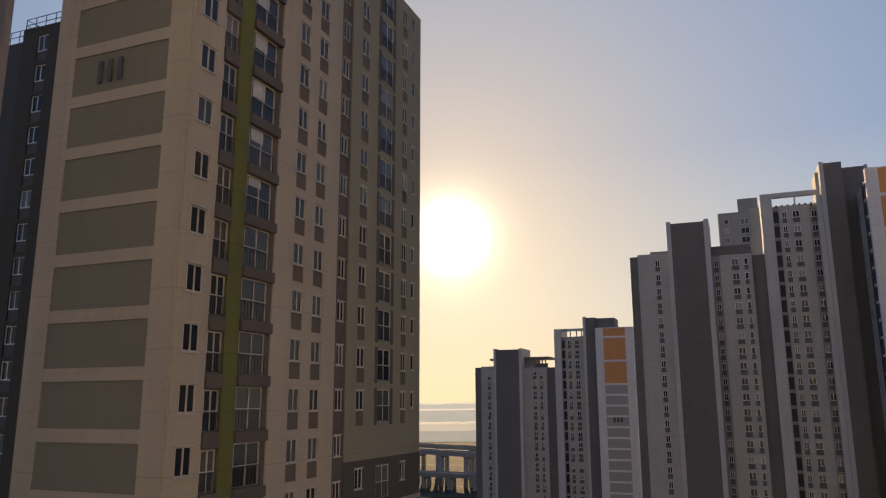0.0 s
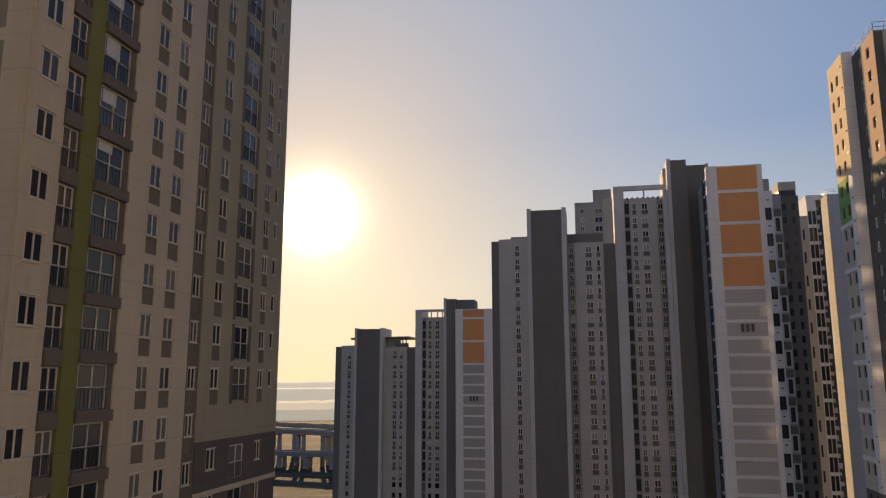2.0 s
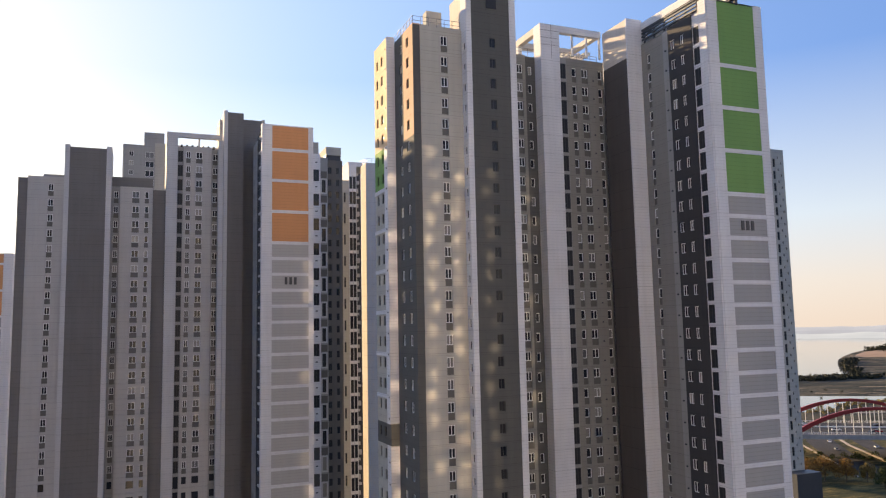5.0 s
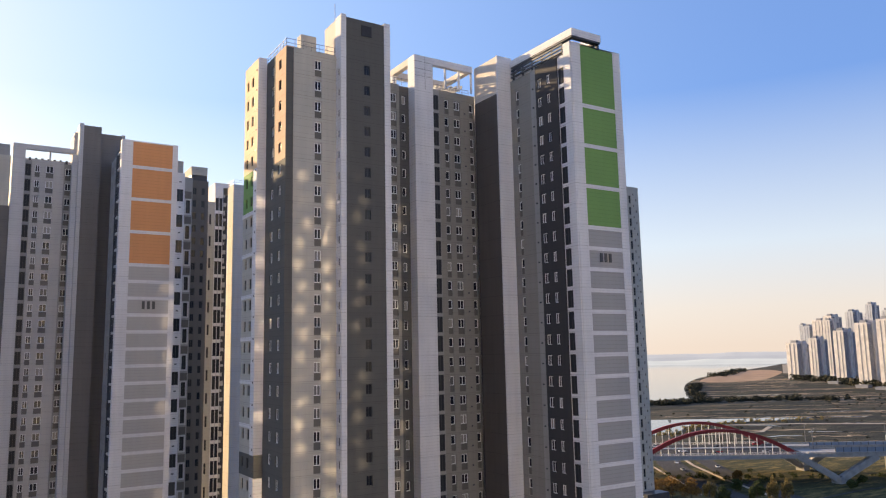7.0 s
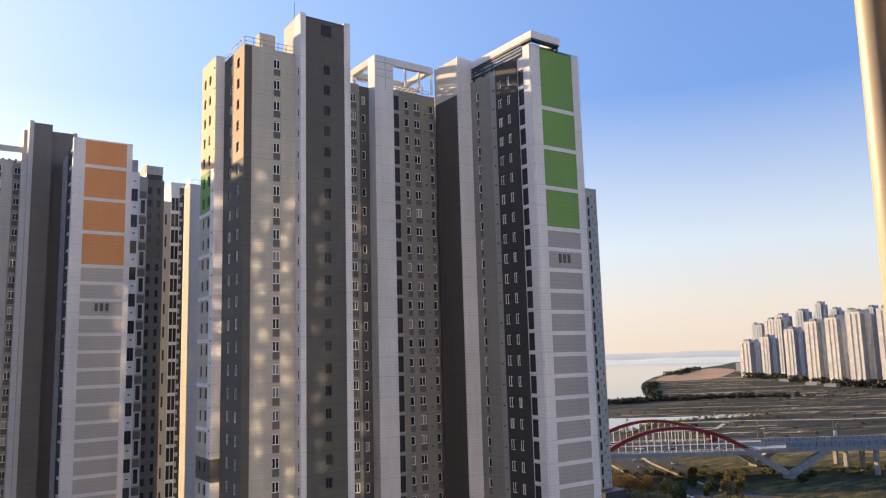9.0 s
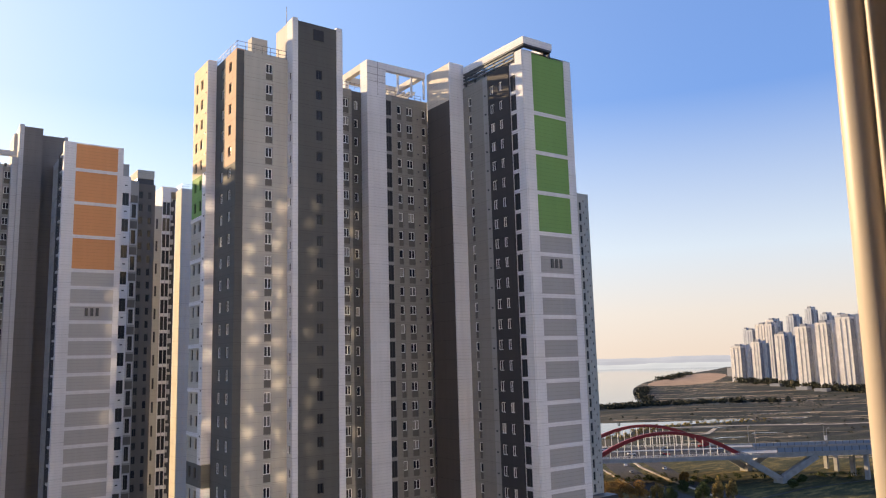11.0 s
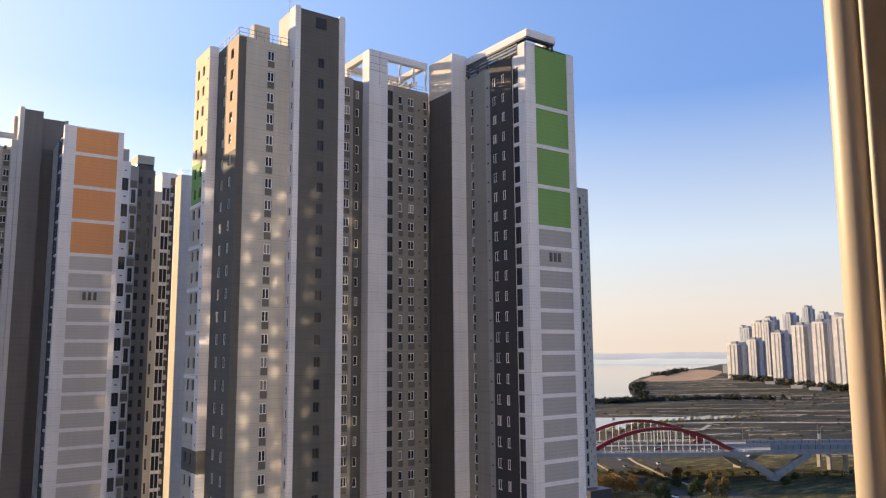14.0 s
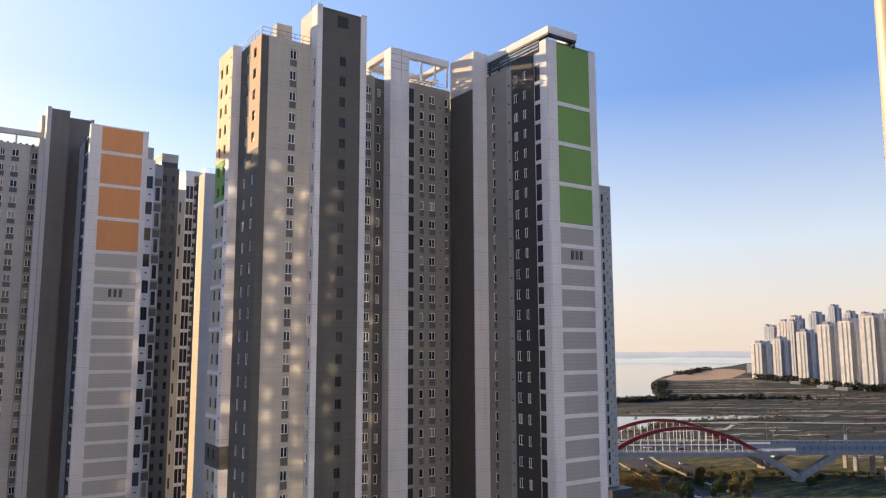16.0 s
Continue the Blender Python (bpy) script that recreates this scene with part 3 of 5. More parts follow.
# ---- the near tower beside us ----
def near_tower():
    T = thing("apartment_tower", -40, 42, 0, "near beige apartment tower with balconies and an olive stripe", "apartment building", "estate towers")
    TOP = 32.6
    end_face(T, 26.8, -33.1, -24.12, -31.75, -25.45, TOP, [32.2 - 2.8 * k for k in range(36)], [SIDEP], 27, 0.62, BEIGE, 3.3)
    number_bars(T, "-y", 26.86, -29.15, 16.2, 0.24, 1.2)
    n = 36
    wall(T, "+x", -24.0, 26.92, 29.2, G, TOP, BEIGE, [(27.5, 28.65, 31.75, 1.35, 0.0, "near", n)], 3, recess=0.04)
    wall(T, "+x", -24.08, 29.2, 30.45, G, TOP, DARKB, [(29.3, 30.4, 31.5, 2.0, 0.0, "balcony", n)], 3, recess=0.04)
    slab(T, "stripe", -26, -23.96, 30.45, 31.55, G, TOP, OLIVE)
    wall(T, "+x", -24.08, 31.55, 34.4, G, TOP, DARKB, [(31.75, 33.95, 31.7, 2.2, 0.0, "balcony", n)], 3, recess=0.04)
    for k in range(8):
        drop = (0.95, 0.9, 1.0, 0.95, 0.85, 0.95, 0.7, 0.45)[k]
        slab(T, "blind", -24.145, -24.125, 31.95, 33.05, 31.6 - FLOOR * k - drop, 31.6 - FLOOR * k, BLIND, "white roller blind behind the glass")
    wall(T, "+x", -24.0, 34.4, 41.3, G, TOP, BEIGE, [(36.3, 37.4, 31.7, 1.3, 1.0, "near", n), (38.5, 39.6, 31.7, 1.3, 1.0, "near", n)], 3, recess=0.05)
    wall(T, "+x", -24.08, 41.3, 42.8, G, TOP, DARKB, [(41.6, 42.5, 31.7, 1.3, 1.0, "near", n)], 3, recess=0.05)
    wall(T, "+x", -24.0, 42.8, 54.5, -3.6, TOP, KHAKI, [(44.2, 45.3, 31.7, 1.3, 1.0, "near", 12), (51.0, 51.9, 31.7, 1.3, 1.0, "near", 12), (52.8, 53.4, 31.7, 1.2, 0, "near", 12), (47.2, 49.2, 31.8, 2.2, 0.0, "balcony", 12)], 3, recess=0.05)
    for k in range(12):
        slab(T, "bay_panel", -24.0, -23.95, 46.8, 47.15, 31.9 - FLOOR * k - 2.5, 31.9 - FLOOR * k, DARKB)
        slab(T, "bay_panel", -24.0, -23.95, 49.25, 49.6, 31.9 - FLOOR * k - 2.5, 31.9 - FLOOR * k, DARKB)
    wall(T, "+x", -24.0, 42.8, 54.5, G, -3.6, BROWN, [(44.2, 45.3, -4.1, 1.3, 0.0, "near", 22), (47.2, 49.2, -4.1, 2.2, 0.0, "balcony", 22), (51.0, 51.9, -4.1, 1.3, 0, "near", 22)], 3, recess=0.05)
    for k in range(26):
        z = 31.7 - FLOOR * k
        slab(T, "balcony_front", -24.08, -23.84, 31.62, 34.34, z - 2.78, z - 2.22, DARKB)
        slab(T, "balcony_front", -24.08, -23.9, 29.24, 30.42, z - 2.95, z - 2.22, DARKB)
    slab(T, "string_course", -24.0, -23.9, 42.8, 54.5, -6.9, -6.6, BEIGE)
    slab(T, "rear_body", -33, -26, 53.8, 54.5, G, TOP, BEIGE)
    slab(T, "core", -32.9, -27.1, 40, 54.4, G, TOP, ROOF)
    # the other wing behind the end
    wall(T, "-y", 42.4, -56.7, -33.1, G, 32.2, SHADY, [(-54.9, -53.6, 31.4, 1.5, 0.95, "plain", n)], 10)
    slab(T, "side_wing", -66, -56.7, 43.6, 52.4, G, 32.0, DARK)
    railing(T, [(-66, 43.8), (-56.7, 43.8), (-56.7, 42.6), (-33.3, 42.6)], 32.2, 1.1)
    return T


green_tower()
orange_near()
orange_far()
near_tower()


# ---- towers seen between and beyond ----
def back_tower(label, x0, x1, y0, y1, top, mat, cols, side_cols, side_mat, extra):
    T = thing("apartment_tower", (x0 + x1) / 2, (y0 + y1) / 2, 0, label, "apartment building", "towers behind the estate")
    wall(T, "-y", y0, x0, x1, G, top, mat, cols, (y1 - y0))
    if side_cols is not None:
        wall(T, "-x", x0 - 0.3, y0 + 0.05, y1, G, top - 0.05, side_mat, side_cols, 0.3)
    for e in extra:
        slab(T, *e)
    return T


back_tower("pale tower with setbacks far behind the roofs", -4.9, 3.6, 235, 250, 56.0, GREY,
           [W0(-3.5, -2.3, 54, 1.5, 30), W0(1.0, 4 - 0.6, 54, 1.8, 30)], [W0(238, 240, 54, 1.5, 30)], WARMW,
           [("roof_head", 0.6, 6.2, 236, 248, 56.0, 60.2, GREY), ("side_bay", 3.6, 7.0, 235.6, 248, G, 57.0, LIGHT)])
def gap_towers():
    T = thing("apartment_tower", 39, 172, 0, "white tower with tall dark bays behind the orange end", "apartment building", "towers behind the estate")
    wall(T, "-y", 165, 35.5, 37.6, G, 40.0, WHITE, [(36.0, 37.3, 36.4, 2.7, 0, "dark", 20)], 18, step=5.6)
    wall(T, "-y", 165.6, 37.6, 39.4, G, 39.4, GREY, [(37.95, 38.95, 34.2, 2.9, 0, "dark", 20)], 18, step=5.6)
    for k in range(14):
        z = 34.45 - 5.6 * k + H
        bm = bmesh.new()
        lattice(bm, [37.75, 38.0, 38.9, 39.15], [z - 3.5, z - 3.2, z - 0.25, z], 165.35, 165.6)
        part("box_frame", bm, OFFW, T, "white box frame round a tall window")
        slab(T, "grey_panel", 37.8, 39.2, 165.5, 165.6, 34.45 - 5.6 * k + 0.15, 34.45 - 5.6 * k + 1.7, SPAN)
        slab(T, "vent_slot", 36.4, 36.9, 164.95, 165.0, 37.9 - 5.6 * k, 38.15 - 5.6 * k, STEEL)
    wall(T, "-y", 167.0, 39.4, 43.2, G, 39.2, SPAN, [(39.8, 40.6, 37.5, 1.5, 0, "dark", 38), (41.7, 42.4, 37.5, 1.5, 0, "dark", 38)], 18)
    slab(T, "roof_housing", 35.6, 37.4, 166, 172, 40.0, 42.9, GREY)
    slab(T, "roof_housing", 39.4, 42.9, 167, 176, 40.4, 42.3, LIGHT)
    # solid dark slab standing for the shade in an open roof storey
    slab(T, "roof_gap_shade", 39.4, 42.9, 167.3, 176, 39.2, 40.4, STEEL)
    T = thing("apartment_tower", 53, 185, 0, "narrow tower with a sunlit flank and a dark glazed corner", "apartment building", "towers behind the estate")
    wall(T, "-y", 190.2, 48.2, 50.9, G, 39.5, LIGHT, [(49.55, 50.05, 36.2, 2.6, 0, "slot", 20)], 12, step=5.6)
    wall(T, "-y", 190.0, 50.9, 52.95, G, 43.4, WHITE, [(51.05, 52.8, 40.6, 3.3, 0, "dark", 28)], 12, step=4.1)
    slab(T, "glazing_bar", 51.85, 52.0, 189.97, 190.1, G, 41.0, FARW)
    bm = bmesh.new()
    for k in range(60):
        box(bm, 52.95, 53.35 + 0.3 * (k % 2), 189.6, 190.6, 41.4 - 2.05 * k - 0.6 - 0.3 * (k % 3) + H, 41.4 - 2.05 * k + H)
    tagged(part("stacked_balcony", bm, PALE, T), kind="stuff")
    slab(T, "dark_core", 52.95, 54.3, 190.7, 200, G, 41.6, SLATE)
    bm = bmesh.new()
    box(bm, 48.3, 49.2, 191, 194, 39.5 + H, 40.3 + H)
    part("roof_hatch", bm, GREY, T)
    wall(T, "-x", 50.0, 171.0, 175.4, G, 40.0, WARMW, [(171.9, 172.3, 38.0, 0.4, 0, "dark", 30), (173.4, 173.8, 36.6, 0.4, 0, "dark", 30)], 3)
    wall(T, "-y", 170.9, 50.05, 58.0, G, 40.1, OFFW, [(51.2, 51.5, 38.0, 0.5, 0, "dark", 30)], 4.4)
    slab(T, "roof_frame", 50.9, 62, 190.4, 200, 43.4, 44.6, WHITE)
    railing(T, [(50.2, 175.0), (50.2, 171.1), (58.0, 171.1)], 40.1, 1.1)


gap_towers()
back_tower("slim blue-grey tower beside the green end", 132.2, 136.6, 127.0, 140, 39.2, LIGHT,
           [WS(133.3, 134.0, 37.0, 1.9), WD(134.7, 135.0, 37.6, 0.55), WD(135.6, 135.9, 36.3, 0.55)], [], SLATE, [("low_roof", 130.6, 137.6, 123.6, 127, G, -32.5, STEEL)])


# ---- our own block: the window, the room behind it and the plain wall round it ----
def own_room():
    T = thing("window_frame", 0.1, 0.1, H - 0.9, "cream painted sliding window frame, standing open and sunlit", "window")
    bm = bmesh.new()  # the jamb: a rounded bead, a groove and a second bead
    prof = [(0.47, 0.186)]
    for k in range(25):
        a = math.pi * k / 24
        prof.append((0.414 - 0.008 * math.sin(a), 0.177 + 0.009 * math.cos(a)))
    prof += [(0.424, 0.1678), (0.424, 0.1665)]
    for k in range(13):
        a = math.pi * k / 12
        prof.append((0.411 - 0.005 * math.sin(a), 0.163 + 0.0032 * math.cos(a)))
    prof += [(0.44, 0.1595), (0.44, 0.147), (0.47, 0.147)]
    LEAN = 0.022
    lo = [bm.verts.new((x if x > 0.46 else x - LEAN * 1.1, y, H - 0.9)) for x, y in prof]
    hi = [bm.verts.new((x if x > 0.46 else x + LEAN * 1.1, y, H + 1.3)) for x, y in prof]
    for k in range(len(prof)):
        n = (k + 1) % len(prof)
        bm.faces.new((lo[k], lo[n], hi[n], hi[k]))
    bm.faces.new(lo)
    bm.faces.new(hi)
    for f in bm.faces:
        f.smooth = len(f.verts) == 4
    part("jamb", bm, CREAM, T, "cream rounded aluminium jamb")
    bm = bmesh.new()
    box(bm, -0.28, -0.1985, 0.10, 0.15, H - 0.9, H + 1.3)
    bmesh.ops.bevel(bm, geom=bm.edges[:], offset=0.008, segments=3, affect="EDGES")
    part("sash_stile", bm, CREAM, T)
    bm = bmesh.new()
    box(bm, -0.95, -0.28, 0.12, 0.125, H - 0.9, H + 1.3)
    pane = part("sash_pane", bm, CLEAR, T)
    pane.visible_shadow = False
    bm = bmesh.new()
    box(bm, -0.95, 0.47, 0.06, 0.19, H - 0.94, H - 0.9)
    part("sill", bm, CREAM, T)
    bm = bmesh.new()
    box(bm, -0.95, 0.47, 0.06, 0.19, H + 1.3, H + 1.34)
    part("head", bm, CREAM, T)
    # outer wall, unseen, spread wide to bounce sun on to the towers
    x0, x1, y0, y1 = -26.0, 46.0, -0.12, 0.146
    for nm, b in (("wall_window_below", (x0, x1, y0, y1, 0, H - 0.94)), ("wall_window_above", (x0, x1, y0, y1, H + 1.34, H + 41)),
                  ("wall_window_west", (x0, -0.95, y0, y1, H - 0.94, H + 1.34)), ("wall_window_east", (0.47, x1, y0, y1, H - 0.94, H + 1.34))):
        bm = bmesh.new()
        box(bm, *b)
        solo(nm, bm, WHITE, "plain white outer wall round the window, spread wide to bounce sunlight", "wall", "structure")
    for nm, b, m in (("floor", (-2.2, 1.9, -4, y0, H - 1.6, H - 1.45), ROOMF), ("ceiling", (-2.2, 1.9, -4, y0, H + 1.45, H + 1.6), ROOMW),
                     ("wall_south", (-2.2, 1.9, -4.15, -4, H - 1.6, H + 1.6), ROOMW), ("wall_west", (-2.35, -2.2, -4, y0, H - 1.6, H + 1.6), ROOMW),
                     ("wall_east", (1.9, 2.05, -4, y0, H - 1.6, H + 1.6), ROOMW)):
        bm = bmesh.new()
        box(bm, *b)
        solo(nm, bm, m, "plain room surface behind the window", nm.split("_")[0], "structure")


ROOMW = plain("room_wallpaper", (0.45, 0.36, 0.27), 0.9)
ROOMF = plain("room_floor", (0.25, 0.17, 0.1), 0.6)
CLEAR, _n, _l, _b = mat_base("clear_glass", (1, 1, 1), 0.0)
_b.inputs["Transmission Weight"].default_value = 1.0
own_room()


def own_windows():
    """Unseen windows added to this block: lamps stand in for the low sun thrown on to the towers opposite."""
    T = tagged(new("wall_window_glazing"), "unseen rows of windows added behind the glint lamps", "windows", kind="structure")
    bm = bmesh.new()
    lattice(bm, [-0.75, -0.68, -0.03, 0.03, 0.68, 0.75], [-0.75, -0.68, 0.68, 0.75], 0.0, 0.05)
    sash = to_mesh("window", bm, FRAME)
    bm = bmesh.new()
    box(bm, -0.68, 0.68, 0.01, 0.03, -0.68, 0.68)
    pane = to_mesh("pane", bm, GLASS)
    back = Vector((-sun_dir.x, sun_dir.y, -sun_dir.z))  # the mirrored sun's way, along which the lamps shine
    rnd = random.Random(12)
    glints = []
    # area lamps added to cast the patches that the panes don't reflect
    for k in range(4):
        g = bpy.data.lights.new("glint_lamp", "AREA")
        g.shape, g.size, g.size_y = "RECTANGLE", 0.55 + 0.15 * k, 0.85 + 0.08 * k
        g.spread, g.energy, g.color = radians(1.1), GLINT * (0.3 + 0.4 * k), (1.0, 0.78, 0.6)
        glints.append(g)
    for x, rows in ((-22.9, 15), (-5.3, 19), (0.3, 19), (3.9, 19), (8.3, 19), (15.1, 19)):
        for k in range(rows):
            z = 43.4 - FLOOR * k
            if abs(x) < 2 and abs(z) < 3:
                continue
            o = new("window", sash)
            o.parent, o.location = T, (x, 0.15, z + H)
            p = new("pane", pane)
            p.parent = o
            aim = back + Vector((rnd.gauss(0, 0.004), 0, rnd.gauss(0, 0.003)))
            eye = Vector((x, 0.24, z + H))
            new("glint_lamp", rnd.choice(glints)).matrix_world = look(eye, eye + aim)


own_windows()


# ---- ground, river, roads ----
def ground_mat(name, stops, stretch, scale, rough=0.95, turn=0.0):
    m, n, l, b = mat_base(name, stops[0][1], rough, 0, 0.2)
    g = n.new("ShaderNodeNewGeometry")
    mp = n.new("ShaderNodeMapping")
    mp.inputs["Rotation"].default_value = (0, 0, radians(turn))
    mp.inputs["Scale"].default_value = stretch
    l.new(g.outputs["Position"], mp.inputs["Vector"])
    a = noise_tex(n, l, mp.outputs["Vector"], scale, 8, 0.65)
    f = noise_tex(n, l, g.outputs["Position"], 0.6, 5, 0.7)
    streak = noise_tex(n, l, mp.outputs["Vector"], scale * 2.4, 8, 0.75)
    v = math_node(n, l, "ADD", math_node(n, l, "MULTIPLY", a, 0.42), math_node(n, l, "ADD", math_node(n, l, "MULTIPLY", streak, 0.48), math_node(n, l, "MULTIPLY", f, 0.1)))
    l.new(ramp(n, l, v, stops), b.inputs["Base Color"])
    bump = n.new("ShaderNodeBump")
    bump.inputs["Strength"].default_value, bump.inputs["Distance"].default_value = 0.6, 0.5
    l.new(f, bump.inputs["Height"])
    l.new(bump.outputs["Normal"], b.inputs["Normal"])
    return m


MARSH = ground_mat("dry_marsh", [(0.4, (0.008, 0.011, 0.011)), (0.475, (0.02, 0.023, 0.02)), (0.51, (0.036, 0.037, 0.026)), (0.53, (0.085, 0.072, 0.046)), (0.55, (0.034, 0.034, 0.024)), (0.59, (0.2, 0.155, 0.1)), (0.65, (0.38, 0.29, 0.2))], (0.13, 0.75, 1), 0.03, turn=36)
REED = ground_mat("pale_reed_field", [(0.35, (0.2, 0.13, 0.08)), (0.55, (0.42, 0.28, 0.18)), (0.7, (0.5, 0.36, 0.24))], (0.4, 2.0, 1), 0.02, turn=36)
# the tan stops of this grass also stand for sunlit patches
GRASS = ground_mat("rough_grass", [(0.38, (0.015, 0.018, 0.008)), (0.5, (0.05, 0.05, 0.018)), (0.57, (0.17, 0.125, 0.042)), (0.64, (0.29, 0.2, 0.08))], (0.5, 1.8, 1), 0.07, turn=36)
ASPH = ground_mat("asphalt", [(0.35, (0.035, 0.035, 0.037)), (0.65, (0.07, 0.068, 0.066))], (1, 1, 1), 0.2)
DIRT = ground_mat("bare_track", [(0.35, (0.3, 0.25, 0.19)), (0.65, (0.5, 0.43, 0.35))], (1, 1, 1), 0.05)
CONC = plain("pale_concrete", (0.33, 0.315, 0.295), 0.85, 0, 0.18, 0.4)
RED = plain("red_arch_paint", (0.24, 0.02, 0.022), 0.45)
HANG = plain("white_hanger", (0.7, 0.68, 0.64), 0.5)
NOISEB = plain("blue_barrier_panel", (0.2, 0.25, 0.31), 0.5)
WATER, n_, l_, b_ = mat_base("river_water", (0.1, 0.12, 0.13), 0.06, 0, 0.8)
g_ = n_.new("ShaderNodeNewGeometry")
bump_ = n_.new("ShaderNodeBump")
bump_.inputs["Strength"].default_value, bump_.inputs["Distance"].default_value = 0.06, 0.3
l_.new(noise_tex(n_, l_, g_.outputs["Position"], 0.25, 4), bump_.inputs["Height"])
l_.new(bump_.outputs["Normal"], b_.inputs["Normal"])

bm = bmesh.new()
box(bm, -5200, 5200, -5200, 5200, -2, 0)
solo("ground", bm, MARSH, "brown dry marsh plain with dark wet streaks", "ground", "structure")


def sheet(name, pts, z, mat, label, category):
    bm = bmesh.new()
    top = [bm.verts.new((x, y, z)) for x, y in pts]
    bot = [bm.verts.new((x, y, -0.5)) for x, y in pts]
    bm.faces.new(top)
    for i in range(len(pts)):
        j = (i + 1) % len(pts)
        bm.faces.new((top[i], bot[i], bot[j], top[j]))
    return solo(name, bm, mat, label, category, "structure")


def soften(pts, rounds=2):
    for _ in range(rounds):
        pts = [q for a, b in zip(pts, pts[1:] + pts[:1]) for q in ((a[0] * 0.75 + b[0] * 0.25, a[1] * 0.75 + b[1] * 0.25), (a[0] * 0.25 + b[0] * 0.75, a[1] * 0.25 + b[1] * 0.75))]
    return pts


sheet("water_river", soften([(60, 1500), (300, 900), (700, 684), (815, 676), (845, 690), (940, 800), (1070, 914), (1220, 1036), (1513, 1236), (1832, 1389), (2157, 1555), (2368, 1648), (3300, 2150), (4100, 2300), (3600, 2900), (2500, 3800), (700, 4400), (100, 3600)], 2), 0.25, WATER, "wide calm pale river under hazy light", "river")
sheet("water_channel", soften([(420, 470), (482, 438), (512, 442), (548, 470), (585, 480), (640, 455), (700, 440), (705, 452), (640, 488), (585, 530), (540, 560), (470, 560)], 2), 0.2, WATER, "shallow bright channel in the marsh", "water")
sheet("ground_reed_field", soften([(1290, 1070), (1513, 1212), (1832, 1368), (2060, 1480), (1990, 1330), (1640, 1120), (1390, 985), (1270, 1000)], 2), 0.15, REED, "pale tan dry reed field by the river", "field")
sheet("ground_verge", soften([(180, 330), (230, 380), (330, 430), (430, 412), (520, 345), (640, 245), (720, 160), (600, 80), (300, 130), (170, 240)], 1), 0.1, GRASS, "dark rough grass under the bridge", "grass")


def strip(name, pts, half, z, mat, label, category="road"):
    left, right = [], []
    for i, p in enumerate(pts):
        a, b = Vector(pts[max(0, i - 1)]), Vector(pts[min(len(pts) - 1, i + 1)])
        d = (b - a).normalized()
        k = Vector((-d.y, d.x)) * half
        left.append((p[0] + k.x, p[1] + k.y))
        right.append((p[0] - k.x, p[1] - k.y))
    return sheet(name, left + right[::-1], z, mat, label, category)


strip("road_street", [(430, 395), (367, 328), (330, 280), (305, 232), (270, 170), (230, 90)], 7.5, 0.22, ASPH, "asphalt street running under the bridge")
strip("road_side_street", [(445, 370), (392, 322), (352, 270), (332, 230), (310, 170)], 5.0, 0.2, ASPH, "narrow asphalt side street")
strip("road_kerb_path", [(400, 350), (372, 314), (346, 272), (322, 226)], 0.9, 0.32, DIRT, "pale kerbed path between the streets", "path")
strip("road_kerb_path_2", [(362, 345), (345, 318), (318, 276), (300, 250)], 0.7, 0.32, DIRT, "pale kerbed path beside the street", "path")
strip("road_track", [(560, 470), (640, 420), (700, 362), (760, 330)], 3.0, 0.3, DIRT, "pale gravel track over the marsh", "path")
strip("road_track_2", [(600, 420), (560, 400), (500, 420)], 2.0, 0.3, DIRT, "pale gravel track beside the channel", "path")
strip("road_foot_path", [(335, 212), (372, 212), (430, 200), (520, 176)], 0.6, 0.2, ASPH, "grey footpath across the grass", "path")
rng = random.Random(5)


def marsh_line(cx, cy, L, n=6, sway=4.0):
    """A long uneven line across the marsh, laid to run level in the camera's view."""
    bend = rng.uniform(-0.12, 0.12)
    return [(cx + 0.8 * t * L + bend * t * t * L + rng.uniform(-sway, sway), cy - 0.56 * t * L + bend * t * L + rng.uniform(-sway, sway)) for t in [k / (n - 1) - 0.5 for k in range(n)]]


for k in range(13):
    cx = rng.uniform(540, 1000)
    strip("water_pool", marsh_line(cx, cx * rng.uniform(0.5, 0.84), rng.uniform(20, 70), 9, 5.0), rng.uniform(1.0, 3.5) * cx / 700, 0.12 + 0.002 * k, WATER, "narrow bright ditch of water in the marsh", "water")

BANK = ground_mat("dry_reed_bank", [(0.4, (0.13, 0.1, 0.06)), (0.5, (0.36, 0.27, 0.17)), (0.6, (0.58, 0.46, 0.32))], (0.4, 2.0, 1), 0.05, turn=36)
WET = ground_mat("wet_dark_reed", [(0.4, (0.01, 0.013, 0.01)), (0.55, (0.03, 0.034, 0.024)), (0.65, (0.06, 0.055, 0.035))], (0.4, 2.0, 1), 0.05, turn=36)
for k in range(160):
    cx = rng.uniform(480, 1500)
    L, wd = rng.uniform(60, 260) * cx / 900, rng.uniform(1.0, 5.5) * cx / 700
    ends = marsh_line(cx, cx * rng.uniform(0.42, 0.84), L, 11, 6.0 * cx / 700)
    if k % 2:
        strip("ground_reed_bank", ends, wd * 0.4, 0.06 + 0.0007 * k, BANK, "long pale bank of dry reeds", "reeds")
    else:
        strip("ground_wet_band", ends, wd * 2.0, 0.02 + 0.0007 * k, WET, "dark wet band of reeds in the marsh", "reeds")

# ---- the arch bridge and the expressway ----
BD = Vector((0.826, -0.564, 0))   # along the bridge
BN = Vector((0.564, 0.826, 0))    # across, away from us
B0 = Vector((300, 283, 0))        # near springing


def along(s, n, z):
    return B0 + BD * s + BN * n + Vector((0, 0, z))


